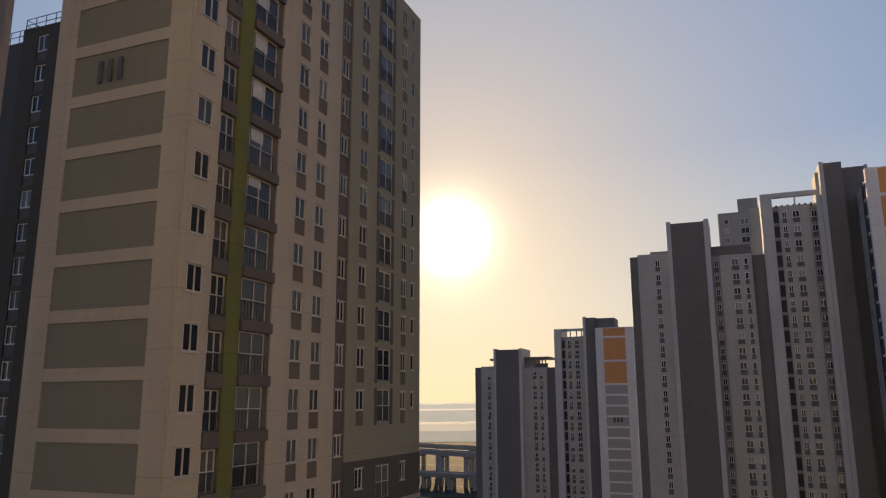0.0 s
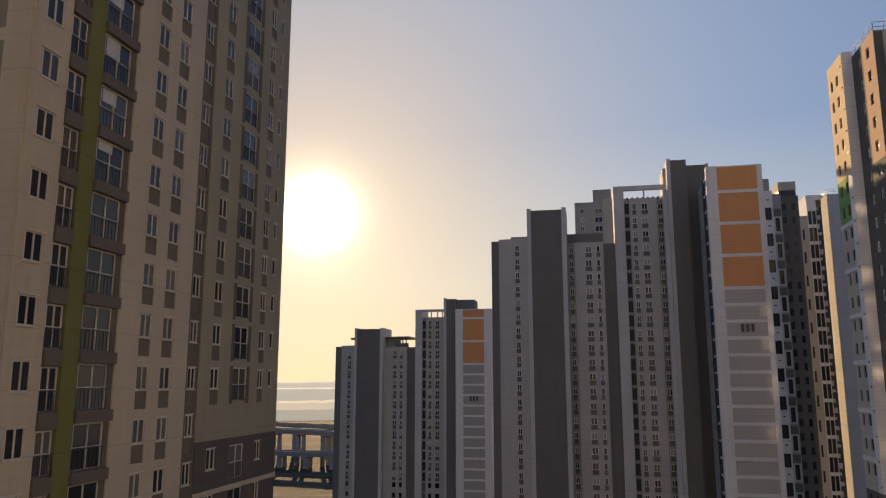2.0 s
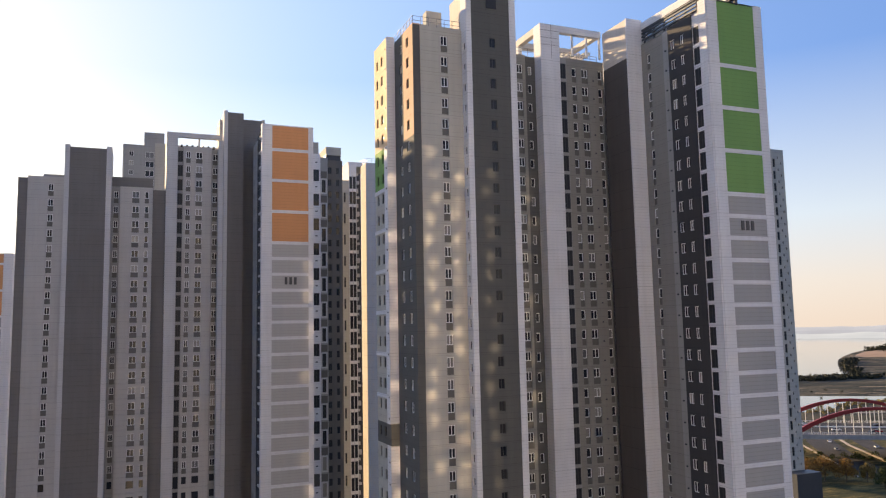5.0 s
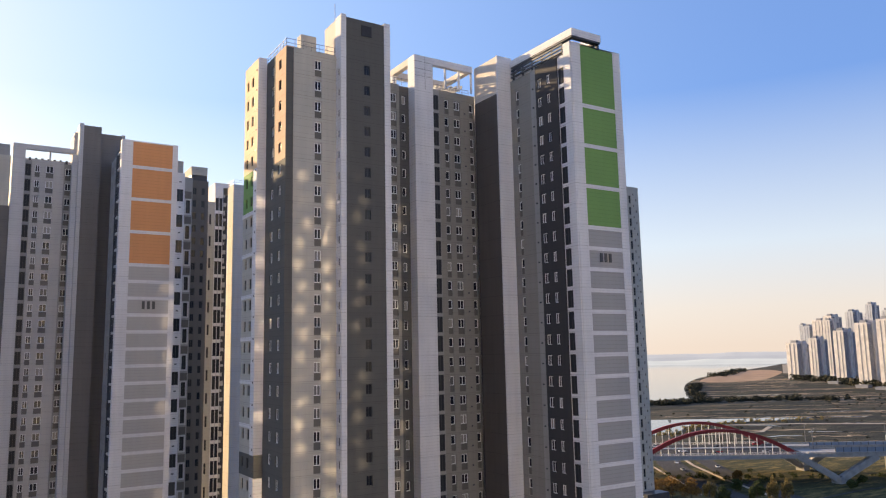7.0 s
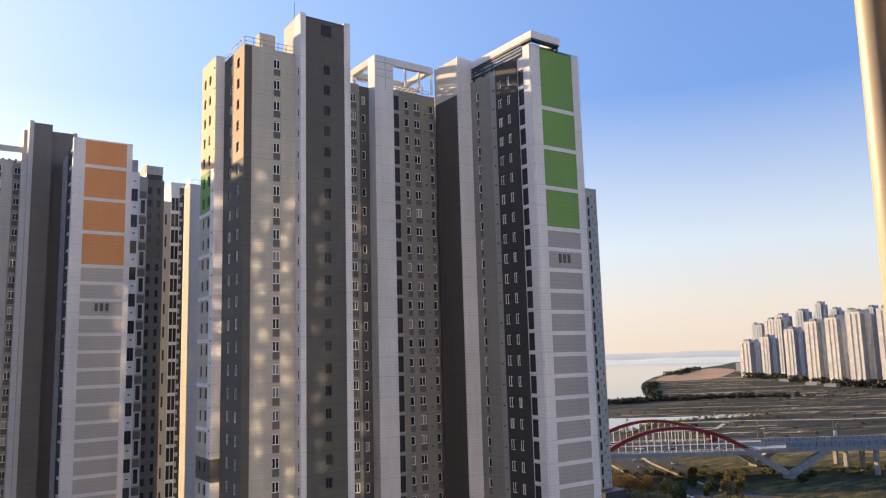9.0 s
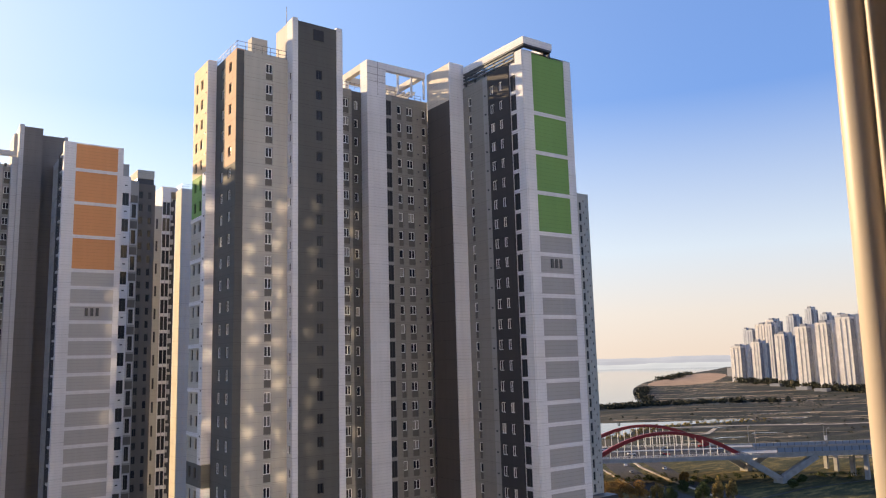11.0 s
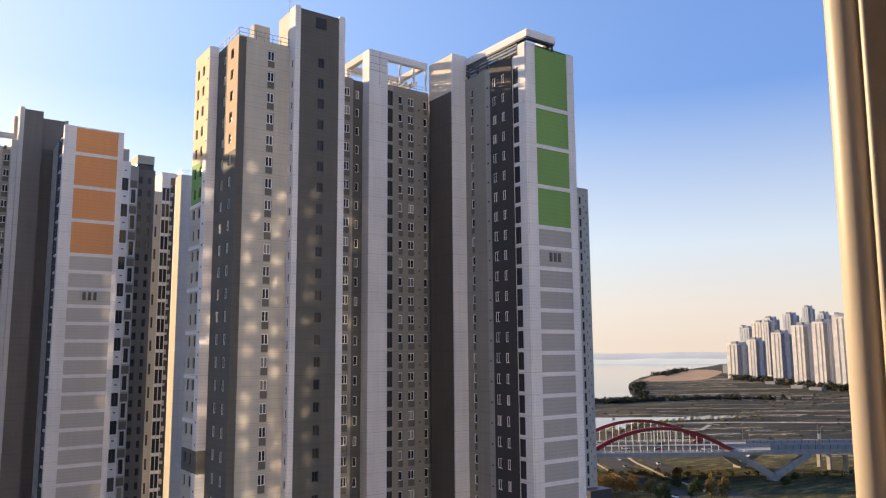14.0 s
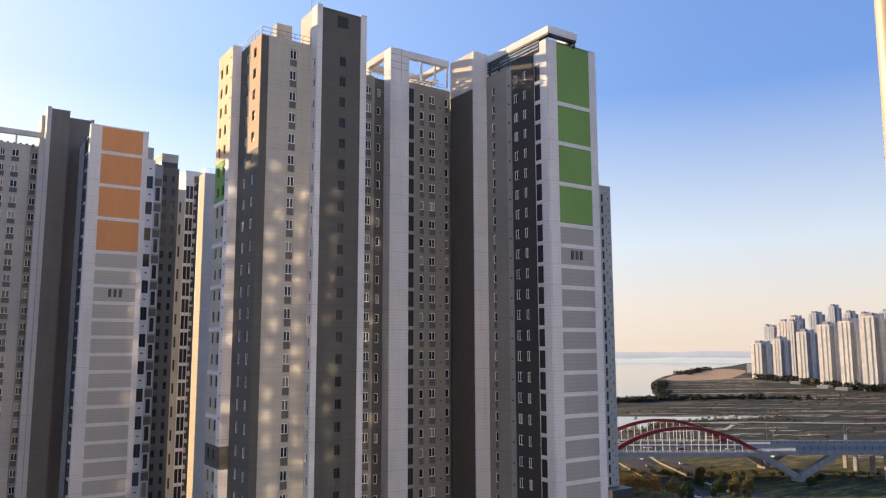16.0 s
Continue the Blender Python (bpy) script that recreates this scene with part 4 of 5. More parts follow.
def strut(T, name, p, q, r, mat):
    bm = bmesh.new()
    bar(bm, p, q, r)
    return part(name, bm, mat, T)


def bridge():
    T = thing("arch_bridge", 360, 290, 0, "red twin-arch road bridge with a pale deck and slanted piers", "bridge")
    SPAN, DECK, RISE, WID = 76.0, 15.0, 12.3, 45.0
    bm = bmesh.new()
    for a, b, n0, n1, z0, z1 in ((-70, SPAN + 6, -0.8, WID + 0.8, DECK - 0.5, DECK), (-70, SPAN + 6, -0.9, 0.4, DECK - 2.2, DECK - 0.5), (-70, SPAN + 6, WID - 0.4, WID + 0.9, DECK - 2.2, DECK - 0.5), (-70, SPAN + 6, 5, WID - 5, DECK - 1.6, DECK - 0.5)):
        c = [along(s, n, z) for s in (a, b) for n in (n0, n1) for z in (z0, z1)]
        v = [bm.verts.new(p) for p in c]
        for q in ((0, 1, 3, 2), (4, 6, 7, 5), (0, 4, 5, 1), (2, 3, 7, 6), (0, 2, 6, 4), (1, 5, 7, 3)):
            bm.faces.new([v[i] for i in q])
    part("deck", bm, CONC, T, "pale concrete deck with deep edge beams")
    bm = bmesh.new()
    v = [bm.verts.new(along(s, n, DECK + 0.04)) for s, n in ((-70, 0.6), (SPAN + 6, 0.6), (SPAN + 6, WID - 0.6), (-70, WID - 0.6))]
    bm.faces.new(v)
    part("carriageway", bm, ASPH, T)
    for n in (0.9, WID - 0.9):
        bm = bmesh.new()
        rings = []
        for k in range(41):
            t = k / 40
            s, z = SPAN * t, DECK + RISE * 4 * t * (1 - t)
            dz = RISE * 4 * (1 - 2 * t) / SPAN
            nrm = Vector((-dz * BD.x, -dz * BD.y, 1)).normalized()
            c = along(s, n, z)
            hh = 0.75 + 0.35 * abs(2 * t - 1)
            rings.append([bm.verts.new(c + BN * a * 0.7 + nrm * b * hh) for a, b in ((-1, -1), (1, -1), (1, 1), (-1, 1))])
        for r0, r1 in zip(rings, rings[1:]):
            for i in range(4):
                bm.faces.new((r0[i], r0[(i + 1) % 4], r1[(i + 1) % 4], r1[i]))
        part("arch", bm, RED, T, "dark red steel box arch")
        for k in range(1, 20):
            t = k / 20
            strut(T, "hanger", along(SPAN * t, n, DECK), along(SPAN * t, n, DECK + RISE * 4 * t * (1 - t)), 0.13, HANG)
        strut(T, "plinth", along(SPAN + 21, n, 0), along(SPAN + 21, n, 3.0), 2.6, CONC)
        for a, b in (((SPAN, DECK - 0.3), (SPAN + 20, 2.4)), ((SPAN + 41, DECK - 1.5), (SPAN + 22.5, 2.4))):
            strut(T, "slanted_pier", along(a[0], n, a[1]), along(b[0], n, b[1]), 1.6, CONC)
        for a in (-3,):
            strut(T, "pier", along(a, n, 0), along(a, n, DECK - 2), 1.1, CONC)
    bm = bmesh.new()
    for n in (-0.6, WID + 0.6):
        for z in (0.4, 0.8, 1.1):
            bar(bm, along(-70, n, DECK + z), along(SPAN + 6, n, DECK + z), 0.05)
        for k in range(75):
            bar(bm, along(-70 + k * 2.1, n, DECK), along(-70 + k * 2.1, n, DECK + 1.1), 0.05)
    part("parapet_rail", bm, HANG, T)
    bm = bmesh.new()
    for n in (24.6, 25.4):
        bar(bm, along(-70, n, DECK + 0.5), along(SPAN + 6, n, DECK + 0.5), 0.25)
    part("median_barrier", bm, HANG, T)
    return T


def expressway(label, n0, n1, s0, s1, deck, barrier, pier_step):
    T = thing("expressway_viaduct", *along((s0 + s1) / 2, n0, 0), label, "viaduct")
    bm = bmesh.new()
    v = [bm.verts.new(along(s, n, z)) for s in (s0, s1) for n in (n0, n1) for z in (deck - 1.7, deck)]
    for q in ((0, 1, 3, 2), (4, 6, 7, 5), (0, 4, 5, 1), (2, 3, 7, 6), (0, 2, 6, 4), (1, 5, 7, 3)):
        bm.faces.new([v[i] for i in q])
    part("deck", bm, CONC, T)
    k = s0 + 62
    while k < s1:
        for n in (n0 + 2, n1 - 2):
            strut(T, "pier", along(k, n, 0), along(k, n, deck - 1.7), 1.0, CONC)
        k += pier_step
    if barrier:
        k = s0 + 14
        while k < min(s1, s0 + 190):
            bm = bmesh.new()
            a, b = along(k + 0.15, n0 + 0.3, deck), along(k + 3.85, n0 + 0.3, deck)
            f = [bm.verts.new(p) for p in (a, b, b + Vector((0, 0, barrier)), a + Vector((0, 0, barrier)))]
            f2 = [bm.verts.new(x.co + BN * 0.12) for x in f]
            bm.faces.new(f)
            bm.faces.new(f2[::-1])
            for i in range(4):
                bm.faces.new((f[i], f2[i], f2[(i + 1) % 4], f[(i + 1) % 4]))
            part("barrier_panel", bm, NOISEB, T, "translucent blue noise barrier panel")
            strut(T, "barrier_post", along(k, n0 + 0.3, deck), along(k, n0 + 0.3, deck + barrier + 0.1), 0.12, STEEL)
            k += 4
    bm = bmesh.new()
    bar(bm, along(s0, n0, deck + 0.45), along(s1, n0, deck + 0.45), 0.3)
    bar(bm, along(s0, n1, deck + 0.45), along(s1, n1, deck + 0.45), 0.3)
    part("parapet", bm, CONC, T)
    return T


bridge()
expressway("raised expressway with blue noise barriers beyond the bridge", -0.5, 17, 82, 400, 15.0, 3.0, 44)
expressway("second raised carriageway behind the noise barriers", 30, 45, 82, 440, 14.6, 2.4, 48)


def lamp_post(p, aim, h=10.5):
    T = thing("street_lamp", p.x, p.y, p.z, "slender grey street lamp with one curved arm", "street lamp", "lamps along the expressway")
    strut(T, "pole", p, p + Vector((0, 0, h)), 0.13, RAIL)
    strut(T, "arm", p + Vector((0, 0, h)), p + Vector((0, 0, h + 0.6)) + aim * 2.4, 0.09, RAIL)
    strut(T, "lamp_head", p + Vector((0, 0, h + 0.6)) + aim * 2.2, p + Vector((0, 0, h + 0.6)) + aim * 3.3, 0.16, RAIL)


for s_ in (92, 132, 172, 212, 252):
    lamp_post(along(s_, 16.5, 15.0), -BN)
for s_ in (100, 145, 190, 240):
    lamp_post(along(s_, 44.5, 14.6), -BN)

T = thing("road_sign", *along(138, 29.7, 14.6), "pale road sign board on a grey post", "road sign")
strut(T, "post", along(138, 29.6, 13.5), along(138, 29.6, 20.5), 0.15, RAIL)
bm = bmesh.new()
box(bm, along(138, 29.6, 0).x - 1.5, along(138, 29.6, 0).x + 1.5, along(138, 29.6, 0).y - 0.1, along(138, 29.6, 0).y + 0.1, 17.6, 20.4)
part("board", bm, HANG, T)


def car(p, d, colour, label):
    T = thing("car", p.x, p.y, p.z, label, "car", "cars on the roads")
    n = Vector((-d.y, d.x, 0))

    def prism(name, outline, half, mat, taper=1.0):
        bm = bmesh.new()
        a = [bm.verts.new(p + d * s + n * half * (taper if z > 0.95 else 1) + Vector((0, 0, z))) for s, z in outline]
        b = [bm.verts.new(p + d * s - n * half * (taper if z > 0.95 else 1) + Vector((0, 0, z))) for s, z in outline]
        bm.faces.new(a)
        bm.faces.new(b[::-1])
        for i in range(len(a)):
            j = (i + 1) % len(a)
            bm.faces.new((a[i], b[i], b[j], a[j]))
        return part(name, bm, mat, T)

    prism("body", [(-2.2, 0.3), (2.2, 0.3), (2.25, 0.65), (2.0, 0.85), (1.0, 0.95), (-1.9, 0.95), (-2.25, 0.8)], 0.9, colour)
    prism("cabin", [(-1.7, 0.9), (1.0, 0.9), (0.3, 1.45), (-1.2, 1.48)], 0.82, GLASS, 0.85)
    for s in (-1.4, 1.4):
        for k in (-0.85, 0.85):
            bm = bmesh.new()
            bmesh.ops.create_cone(bm, cap_ends=True, segments=14, radius1=0.33, radius2=0.33, depth=0.22)
            bmesh.ops.transform(bm, matrix=Matrix.Translation(p + d * s + n * k + Vector((0, 0, 0.33))) @ n.to_track_quat("Z", "Y").to_matrix().to_4x4(), verts=bm.verts)
            part("wheel", bm, BLACKP, T)


PAINTS = [plain("white_car_paint", (0.75, 0.75, 0.74), 0.25), plain("black_car_paint", (0.02, 0.02, 0.022), 0.2), plain("red_car_paint", (0.4, 0.03, 0.03), 0.25), plain("silver_car_paint", (0.4, 0.41, 0.42), 0.3, 0.5)]
SAY = ["white saloon car on the road", "black saloon car on the road", "red saloon car on the road", "silver saloon car on the road"]
for s_, n_, z_, c_, sg in ((36, 4, 15.06, 1, 1), (39, 8, 15.06, 2, 1), (46, 30, 15.06, 1, -1), (64, 7, 15.06, 3, 1), (12, 34, 15.06, 0, -1), (70, 38, 15.06, 2, -1), (22, 13, 15.06, 0, 1), (118, 5, 15.0, 0, 1), (152, 7, 15.0, 0, 1), (114, 35, 14.6, 0, -1), (109, 38, 14.6, 0, -1)):
    car(along(s_, n_, z_), BD * sg, PAINTS[c_], SAY[c_])
for x_, y_, c_, dx, dy in ((300, 231, 0, 0.4, 0.92), (318, 262, 1, 0.55, 0.83), (352, 305, 3, 0.6, 0.8), (334, 238, 1, -0.4, -0.92), (371, 326, 0, -0.67, -0.74), (286, 214, 0, 0.45, 0.89), (376, 300, 0, 0.65, 0.75)):
    car(Vector((x_, y_, 0.22)), Vector((dx, dy, 0)).normalized(), PAINTS[c_], SAY[c_])


# ---- viaducts towards the sun ----
def viaduct(label, p, q, deck, fall, wid, step, girder=3.0):
    """A girder deck with parapets that falls towards q, on pairs of piers with a crosshead."""
    p, q = Vector((*p, 0)), Vector((*q, 0))
    d = (q - p).normalized()
    n = Vector((-d.y, d.x, 0))
    L = (q - p).length
    T = thing("viaduct", *((p + q) / 2), label, "viaduct")

    def beam(name, n0, n1, z0, z1):
        bm = bmesh.new()
        v = [bm.verts.new(c + n * k + Vector((0, 0, z - drop))) for c, drop in ((p, 0), (q, fall)) for k in (n0, n1) for z in (z0, z1)]
        for f in ((0, 1, 3, 2), (4, 6, 7, 5), (0, 4, 5, 1), (2, 3, 7, 6), (0, 2, 6, 4), (1, 5, 7, 3)):
            bm.faces.new([v[i] for i in f])
        part(name, bm, CONC, T)

    beam("deck", -wid / 2, wid / 2, deck - 0.7, deck)
    for k in (-0.36, 0, 0.36):
        beam("girder", k * wid - 1.2, k * wid + 1.2, deck - girder, deck - 0.7)
    for k in (-1, 1):
        beam("parapet", k * wid / 2 - 0.25, k * wid / 2 + 0.25, deck, deck + 1.1)
    for i in range(1, int(L / step)):
        c = p + d * step * i
        z = deck - girder - fall * step * i / L
        strut(T, "crosshead", c - n * wid * 0.45 + Vector((0, 0, z - 0.9)), c + n * wid * 0.45 + Vector((0, 0, z - 0.9)), 0.95, CONC)
        for k in (-0.3, 0.3):
            strut(T, "pier", c + n * k * wid, c + n * k * wid + Vector((0, 0, z - 1.8)), 1.5, CONC)


viaduct("high concrete expressway viaduct towards the low sun", (-430, 676), (-90, 588), 31, 4, 14, 26, 3.0)
viaduct("second high viaduct behind the first", (-470, 745), (-90, 650), 32, 4, 12, 38, 2.6)
viaduct("lower concrete viaduct on stout piers", (-430, 628), (-90, 596), 12.6, 0.4, 15, 24, 2.8)


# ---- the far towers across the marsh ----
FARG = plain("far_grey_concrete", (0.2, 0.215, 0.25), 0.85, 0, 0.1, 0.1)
# blue-grey lightened for the haze in front of the far towers
FARB = plain("far_hazed_blue", (0.4, 0.43, 0.48), 0.25, 0, 0.1, 0.1)


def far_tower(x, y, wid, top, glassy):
    T = thing("apartment_tower", x, y, 0, "distant blue-grey high-rise tower, pale with painted haze" if glassy else "distant pale high-rise apartment tower over the marsh", "apartment building", "far towers across the marsh")
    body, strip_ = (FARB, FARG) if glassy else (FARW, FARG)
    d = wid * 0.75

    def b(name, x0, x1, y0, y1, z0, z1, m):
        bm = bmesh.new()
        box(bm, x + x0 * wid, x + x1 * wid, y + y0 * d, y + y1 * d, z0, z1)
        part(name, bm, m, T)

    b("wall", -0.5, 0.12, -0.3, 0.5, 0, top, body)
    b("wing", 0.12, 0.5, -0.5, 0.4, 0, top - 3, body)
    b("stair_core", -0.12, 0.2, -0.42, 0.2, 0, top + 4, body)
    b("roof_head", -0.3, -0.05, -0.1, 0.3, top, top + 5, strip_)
    # window strips, set close and dark to deepen the shaded -y side too
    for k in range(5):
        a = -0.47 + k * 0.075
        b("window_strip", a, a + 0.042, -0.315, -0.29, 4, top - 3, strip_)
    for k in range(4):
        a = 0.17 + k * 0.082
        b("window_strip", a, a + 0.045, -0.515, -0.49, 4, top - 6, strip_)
    # few strips here, so that the sunlit -x side stays pale
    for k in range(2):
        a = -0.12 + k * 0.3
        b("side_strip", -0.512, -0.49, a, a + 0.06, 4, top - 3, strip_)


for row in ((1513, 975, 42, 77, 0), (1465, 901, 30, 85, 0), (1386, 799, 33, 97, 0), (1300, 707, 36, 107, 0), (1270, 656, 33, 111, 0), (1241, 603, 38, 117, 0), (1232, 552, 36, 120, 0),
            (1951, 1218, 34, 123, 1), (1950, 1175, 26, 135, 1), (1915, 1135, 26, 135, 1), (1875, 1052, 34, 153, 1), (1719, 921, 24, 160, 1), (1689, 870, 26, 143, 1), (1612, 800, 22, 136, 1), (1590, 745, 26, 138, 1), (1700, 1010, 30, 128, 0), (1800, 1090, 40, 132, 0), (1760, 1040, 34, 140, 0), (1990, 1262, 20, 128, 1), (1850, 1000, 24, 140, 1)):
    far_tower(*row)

# low buildings by the far shore and at the towers' feet
for x, y, w, h in ((1830, 1200, 60, 22), (1760, 1130, 50, 18), (1345, 800, 16, 3.5), (1240, 690, 14, 4), (1205, 640, 13, 3.5)):
    T = thing("low_building", x, y, 0, "low pale building at the marsh edge", "building", "low buildings by the marsh")
    bm = bmesh.new()
    box(bm, x - w / 2, x + w / 2, y - 10, y + 10, 0, h)
    part("wall", bm, FARG, T)
    bm = bmesh.new()
    box(bm, x - w / 2 - 0.5, x + w / 2 + 0.5, y - 10.5, y + 10.5, h, h + 1)
    part("roof", bm, FARG, T)
    for k in range(int(h / 4)):
        bm = bmesh.new()
        box(bm, x - w * 0.46, x + w * 0.46, y - 10.2, y - 9.9, 2 + 4 * k, 3.4 + 4 * k)
        part("ribbon_window", bm, FARB, T)


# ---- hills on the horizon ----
def haze_glow_hill(name, colour):
    """A distant hill as a plain backdrop: the haze over it is put into a glowing colour."""
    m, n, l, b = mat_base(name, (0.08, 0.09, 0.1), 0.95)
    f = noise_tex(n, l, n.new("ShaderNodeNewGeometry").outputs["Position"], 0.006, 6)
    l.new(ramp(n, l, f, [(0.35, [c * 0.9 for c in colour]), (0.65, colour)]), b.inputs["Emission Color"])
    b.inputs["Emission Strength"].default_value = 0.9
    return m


# haze set as emission colours, paler towards the sun
HILLM = haze_glow_hill("hazy_far_bank", (0.26, 0.265, 0.31))
NEARB = haze_glow_hill("hazy_near_bank", (0.31, 0.325, 0.36))
HILLS = haze_glow_hill("hazy_sunward_hill", (0.6, 0.585, 0.57))
WOODS = haze_glow_hill("hazy_sunward_woods", (0.46, 0.44, 0.42))
PLAIN = haze_glow_hill("hazy_sunward_plain", (0.54, 0.525, 0.505))


def ridge(name, a0, a1, dist, low, high, seed, label, mat):
    bm = bmesh.new()
    prev = None
    n = 140
    for i in range(n + 1):
        a = radians(a0 + (a1 - a0) * i / n)
        h = low + (high - low) * (0.5 + 0.5 * noise.fractal(Vector((i * 0.045, seed, 0)), 0.8, 2.1, 5)) * min(1, 4 * i / n, 4 * (n - i) / n)
        cur = [bm.verts.new(((dist + k) * math.sin(a), (dist + k) * math.cos(a), z)) for k, z in ((0, 0), (60, h * 0.55), (140, h * 0.9), (200, h), (320, 0))]
        if prev:
            for j in range(4):
                bm.faces.new((prev[j], cur[j], cur[j + 1], prev[j + 1]))
        prev = cur
    solo(name, bm, mat, label, "hills", "structure")


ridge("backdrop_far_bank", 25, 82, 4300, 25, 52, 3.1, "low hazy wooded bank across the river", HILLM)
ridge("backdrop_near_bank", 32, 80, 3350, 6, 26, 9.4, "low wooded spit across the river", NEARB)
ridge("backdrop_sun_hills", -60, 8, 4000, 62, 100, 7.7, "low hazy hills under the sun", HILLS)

# Glowing ridges; the woods are raised to hide bright ground from the camera.
ridge("backdrop_sun_plain", -60, 4, 2500, 48, 58, 2.3, "glowing ridge that stands in for the hazy sunward plain", PLAIN)
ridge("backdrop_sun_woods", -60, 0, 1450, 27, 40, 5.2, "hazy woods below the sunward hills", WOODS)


# ---- trees and scrub ----
def leaf_mat(name, stops):
    m, n, l, b = mat_base(name, stops[0][1], 0.8, 0, 0.2)
    g = n.new("ShaderNodeNewGeometry")
    l.new(ramp(n, l, g.outputs["Random Per Island"], stops), b.inputs["Base Color"])
    return m


AUTUMN = leaf_mat("autumn_leaves", [(0.0, (0.07, 0.045, 0.015)), (0.5, (0.2, 0.1, 0.025)), (1.0, (0.34, 0.2, 0.05))])
YELLOW = leaf_mat("yellowing_leaves", [(0.0, (0.08, 0.06, 0.02)), (0.5, (0.2, 0.15, 0.05)), (1.0, (0.36, 0.27, 0.1))])
LEAF = leaf_mat("dark_green_leaves", [(0.0, (0.02, 0.03, 0.012)), (0.5, (0.045, 0.065, 0.02)), (1.0, (0.09, 0.1, 0.03))])
SCRUB = leaf_mat("dark_scrub", [(0.0, (0.012, 0.016, 0.012)), (0.6, (0.03, 0.035, 0.022)), (1.0, (0.07, 0.06, 0.035))])
BARK = plain("grey_bark", (0.09, 0.07, 0.055), 0.9)


def leaves(bm, rnd, c, rx, rz, n, size):
    for _ in range(n):
        d = Vector((rnd.gauss(0, 1), rnd.gauss(0, 1), rnd.gauss(0, 1))).normalized() * rnd.random() ** 0.4
        p = c + Vector((d.x * rx, d.y * rx, d.z * rz))
        u = Vector((rnd.gauss(0, 1), rnd.gauss(0, 1), rnd.gauss(0, 1))).normalized()
        v = u.cross(Vector((rnd.gauss(0, 1), rnd.gauss(0, 1), rnd.gauss(0, 1)))).normalized()
        k = size * rnd.uniform(0.6, 1.3)
        bm.faces.new([bm.verts.new(p + u * a * k + v * b * k * 0.7) for a, b in ((-0.5, 0), (0, -0.5), (0.5, 0), (0, 0.5))])


def tree(name, label, x, y, h, spread, mat, seed, slim=False):
    rnd = random.Random(seed)
    T = thing(name, x, y, 0, label, "tree", "trees by the street")
    base = Vector((x, y, 0))
    bm = bmesh.new()
    rings = []
    for k in range(6):
        t = k / 5
        r = 0.04 * h * (1 - 0.8 * t) * 0.6
        c = base + Vector((math.sin(t * 3 + seed) * 0.03 * h, math.cos(t * 2 + seed) * 0.02 * h, h * 0.75 * t))
        rings.append([bm.verts.new(c + Vector((math.cos(a) * r, math.sin(a) * r, 0))) for a in [i * math.pi / 3 for i in range(6)]])
    for a, b in zip(rings, rings[1:]):
        for i in range(6):
            bm.faces.new((a[i], a[(i + 1) % 6], b[(i + 1) % 6], b[i]))
    ends = []
    for k in range(9):
        z = h * rnd.uniform(0.15, 0.6)
        a = k * 2.4 + rnd.random()
        e = base + Vector((math.cos(a) * spread * rnd.uniform(0.4, 0.9), math.sin(a) * spread * rnd.uniform(0.4, 0.9), z + h * rnd.uniform(0.1, 0.3)))
        bar(bm, base + Vector((0, 0, z)), e, 0.012 * h * 0.5)
        ends.append(e)
    part("trunk", bm, BARK, T, "grey trunk with bare limbs")
    bm = bmesh.new()
    for e in ends + [base + Vector((0, 0, h * 0.85))]:
        leaves(bm, rnd, e, spread * (0.4 if slim else 0.55), h * (0.24 if slim else 0.2), 260, 0.55)
    me = bpy.data.meshes.new("crown")
    bm.to_mesh(me)
    bm.free()
    me.materials.append(mat)
    o = new("crown", me)
    o.parent = T
    o.matrix_parent_inverse = Matrix.Translation(-BASE[T.name])


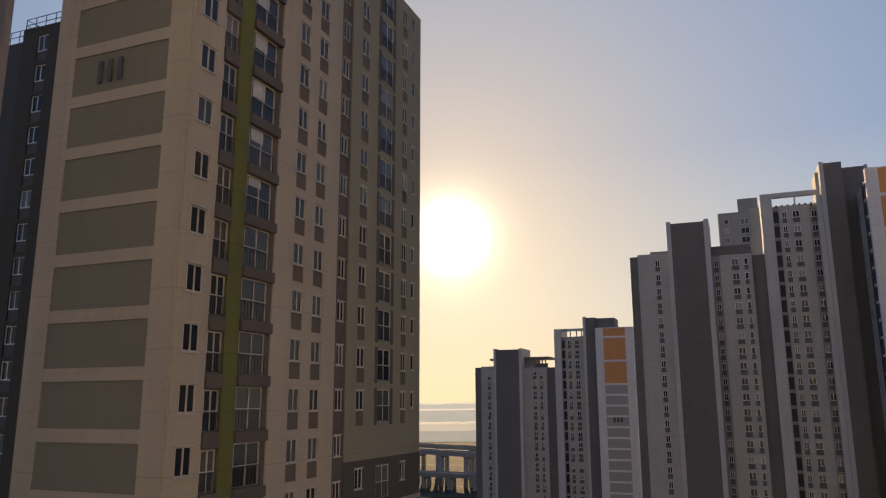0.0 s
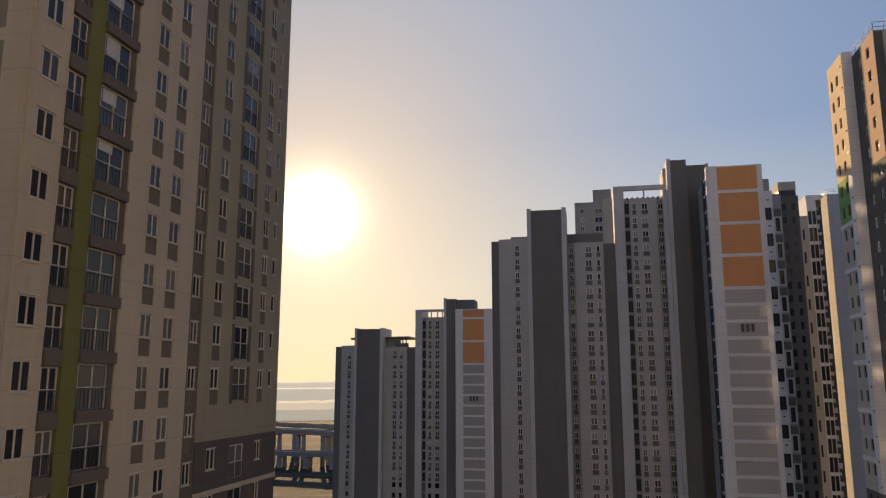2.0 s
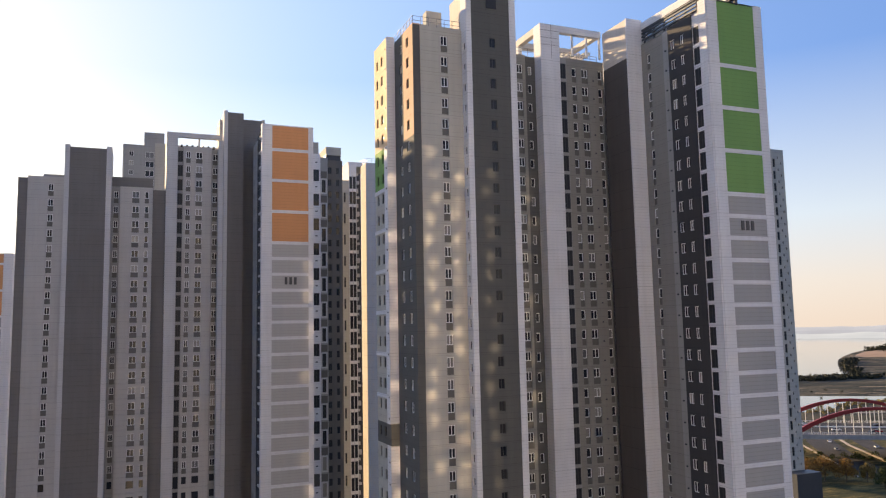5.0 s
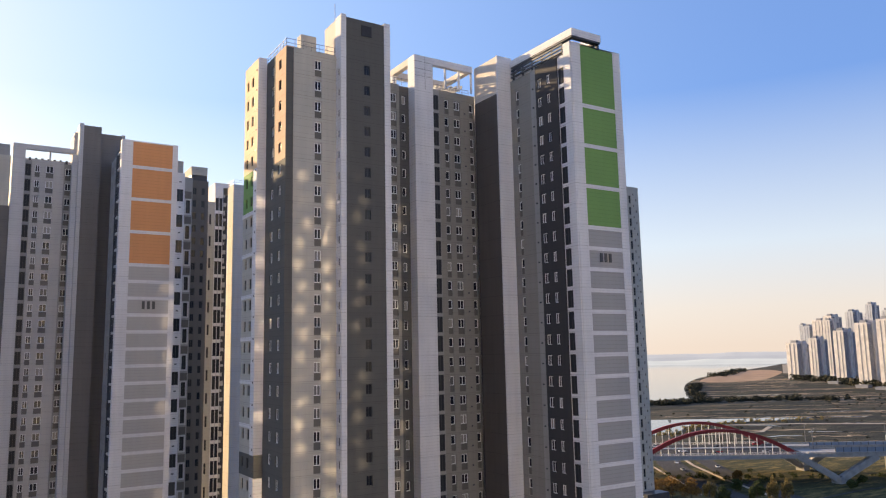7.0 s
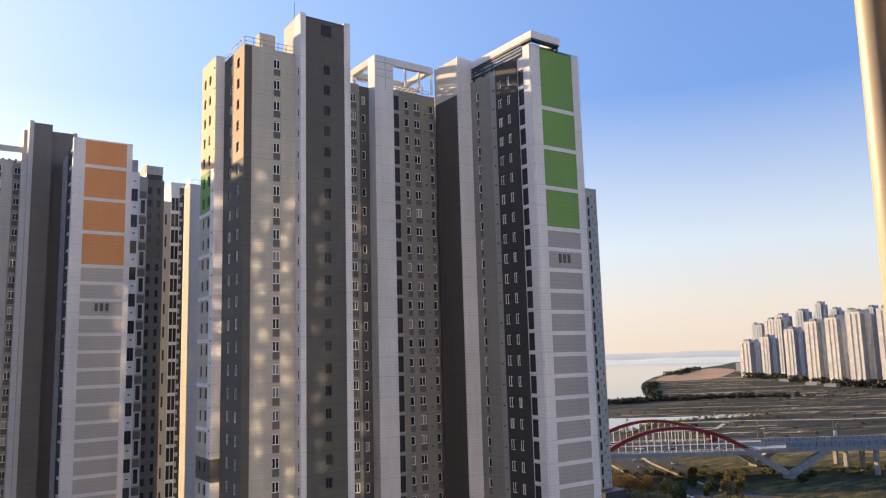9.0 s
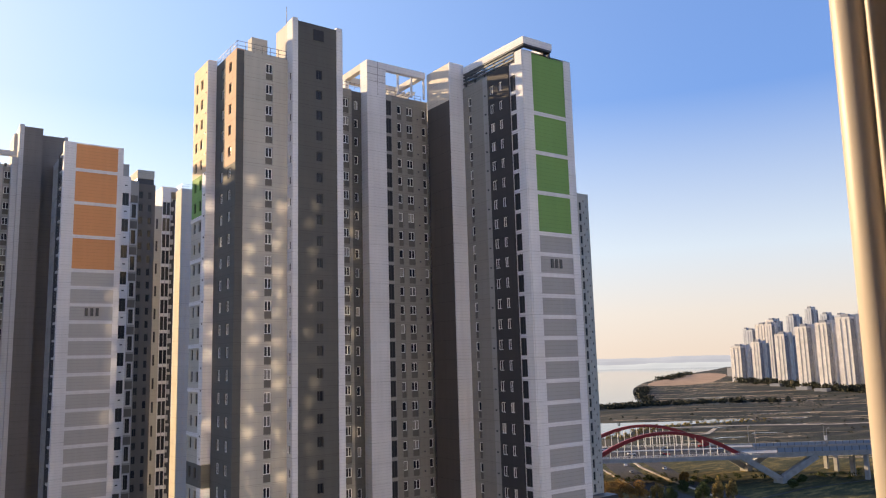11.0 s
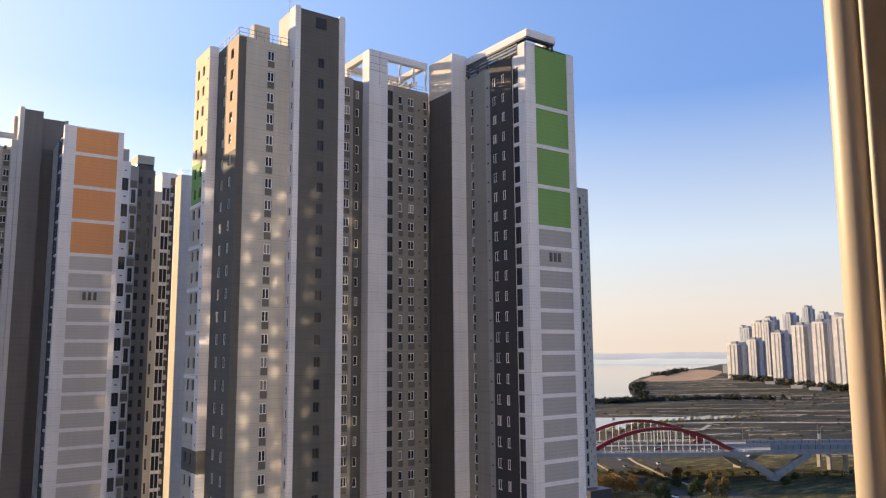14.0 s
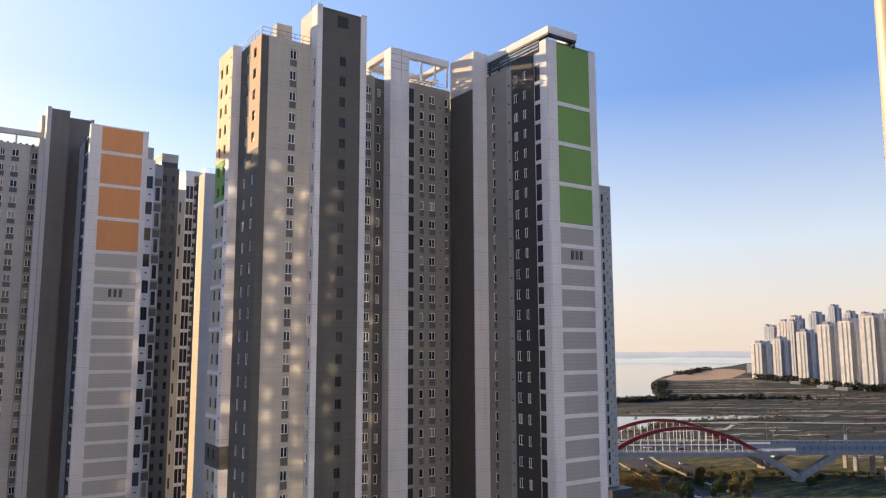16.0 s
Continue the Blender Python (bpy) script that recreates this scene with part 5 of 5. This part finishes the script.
for k, (x, y, h, w, kind) in enumerate(((280, 250, 11, 6.0, 0), (287, 245, 10, 5.0, 0), (276, 258, 10, 5.4, 0), (270, 250, 10, 5.0, 0), (294, 240, 8, 3.0, 1), (303, 213, 13, 2.6, 1), (307, 209, 12, 2.4, 1), (297, 217, 11, 3.0, 2), (290, 229, 8, 3.4, 2),
                                       (268, 262, 8, 3.0, 2), (262, 270, 9, 3.4, 2), (322, 246, 6, 2.4, 2), (344, 262, 6, 2.2, 0), (384, 219, 5, 2.2, 2), (366, 214, 5, 2.4, 2))):
    lab = ("rounded orange autumn tree beside the street", "slim yellowing tree beside the street", "small dark green tree on the verge")[kind]
    tree("autumn_tree" if kind < 2 else "green_tree", lab, x, y, h, w, (AUTUMN, YELLOW, LEAF)[kind], 20 + k, kind == 1)


def scrub(name, label, pts, n, h, jitter, seed, mat):
    """A band of bushes that nobody could count."""
    rnd = random.Random(seed)
    bm = bmesh.new()
    for _ in range(n):
        i = rnd.randrange(len(pts) - 1)
        p = Vector(pts[i]).lerp(Vector(pts[i + 1]), rnd.random())
        k = h * rnd.uniform(0.5, 1.3)
        c = Vector((p.x + rnd.gauss(0, jitter), p.y + rnd.gauss(0, jitter), k * 0.45))
        leaves(bm, rnd, c, k * 0.8, k * 0.55, 46, k * 0.4)
    me = bpy.data.meshes.new(name)
    bm.to_mesh(me)
    bm.free()
    me.materials.append(mat)
    tagged(new(name, me), label, "shrubs", "", "stuff")


scrub("shore_shrubs", "dark band of scrub along the marsh shore", [(690, 690), (750, 672), (815, 662), (900, 625), (960, 560)], 300, 5.0, 10, 1, SCRUB)
scrub("bank_shrubs", "dark scrub round the river bank's tip", [(850, 690), (965, 806), (1090, 905), (1150, 950)], 90, 6.5, 5, 2, SCRUB)
scrub("shore_trees", "far clumps of trees by the river", [(1529, 1200), (1750, 1330), (1950, 1440)], 60, 9, 12, 3, SCRUB)
scrub("foot_trees", "dark trees at the feet of the far towers", [(1500, 960), (1440, 880), (1360, 780), (1270, 680), (1225, 600), (1200, 560)], 240, 10, 14, 4, SCRUB)
scrub("marsh_shrubs", "scattered dark bushes over the marsh", [(560, 420), (700, 480), (900, 520), (1000, 560), (1150, 640), (800, 360), (620, 330)], 130, 2.0, 60, 5, SCRUB)
scrub("verge_shrubs", "rough bushes under the bridge", [(330, 300), (360, 262), (420, 225), (500, 190)], 90, 2.0, 8, 6, LEAF)
scrub("channel_reeds", "dry reeds along the channel", [(480, 430), (540, 455), (600, 470), (700, 430)], 140, 2.2, 7, 7, YELLOW)
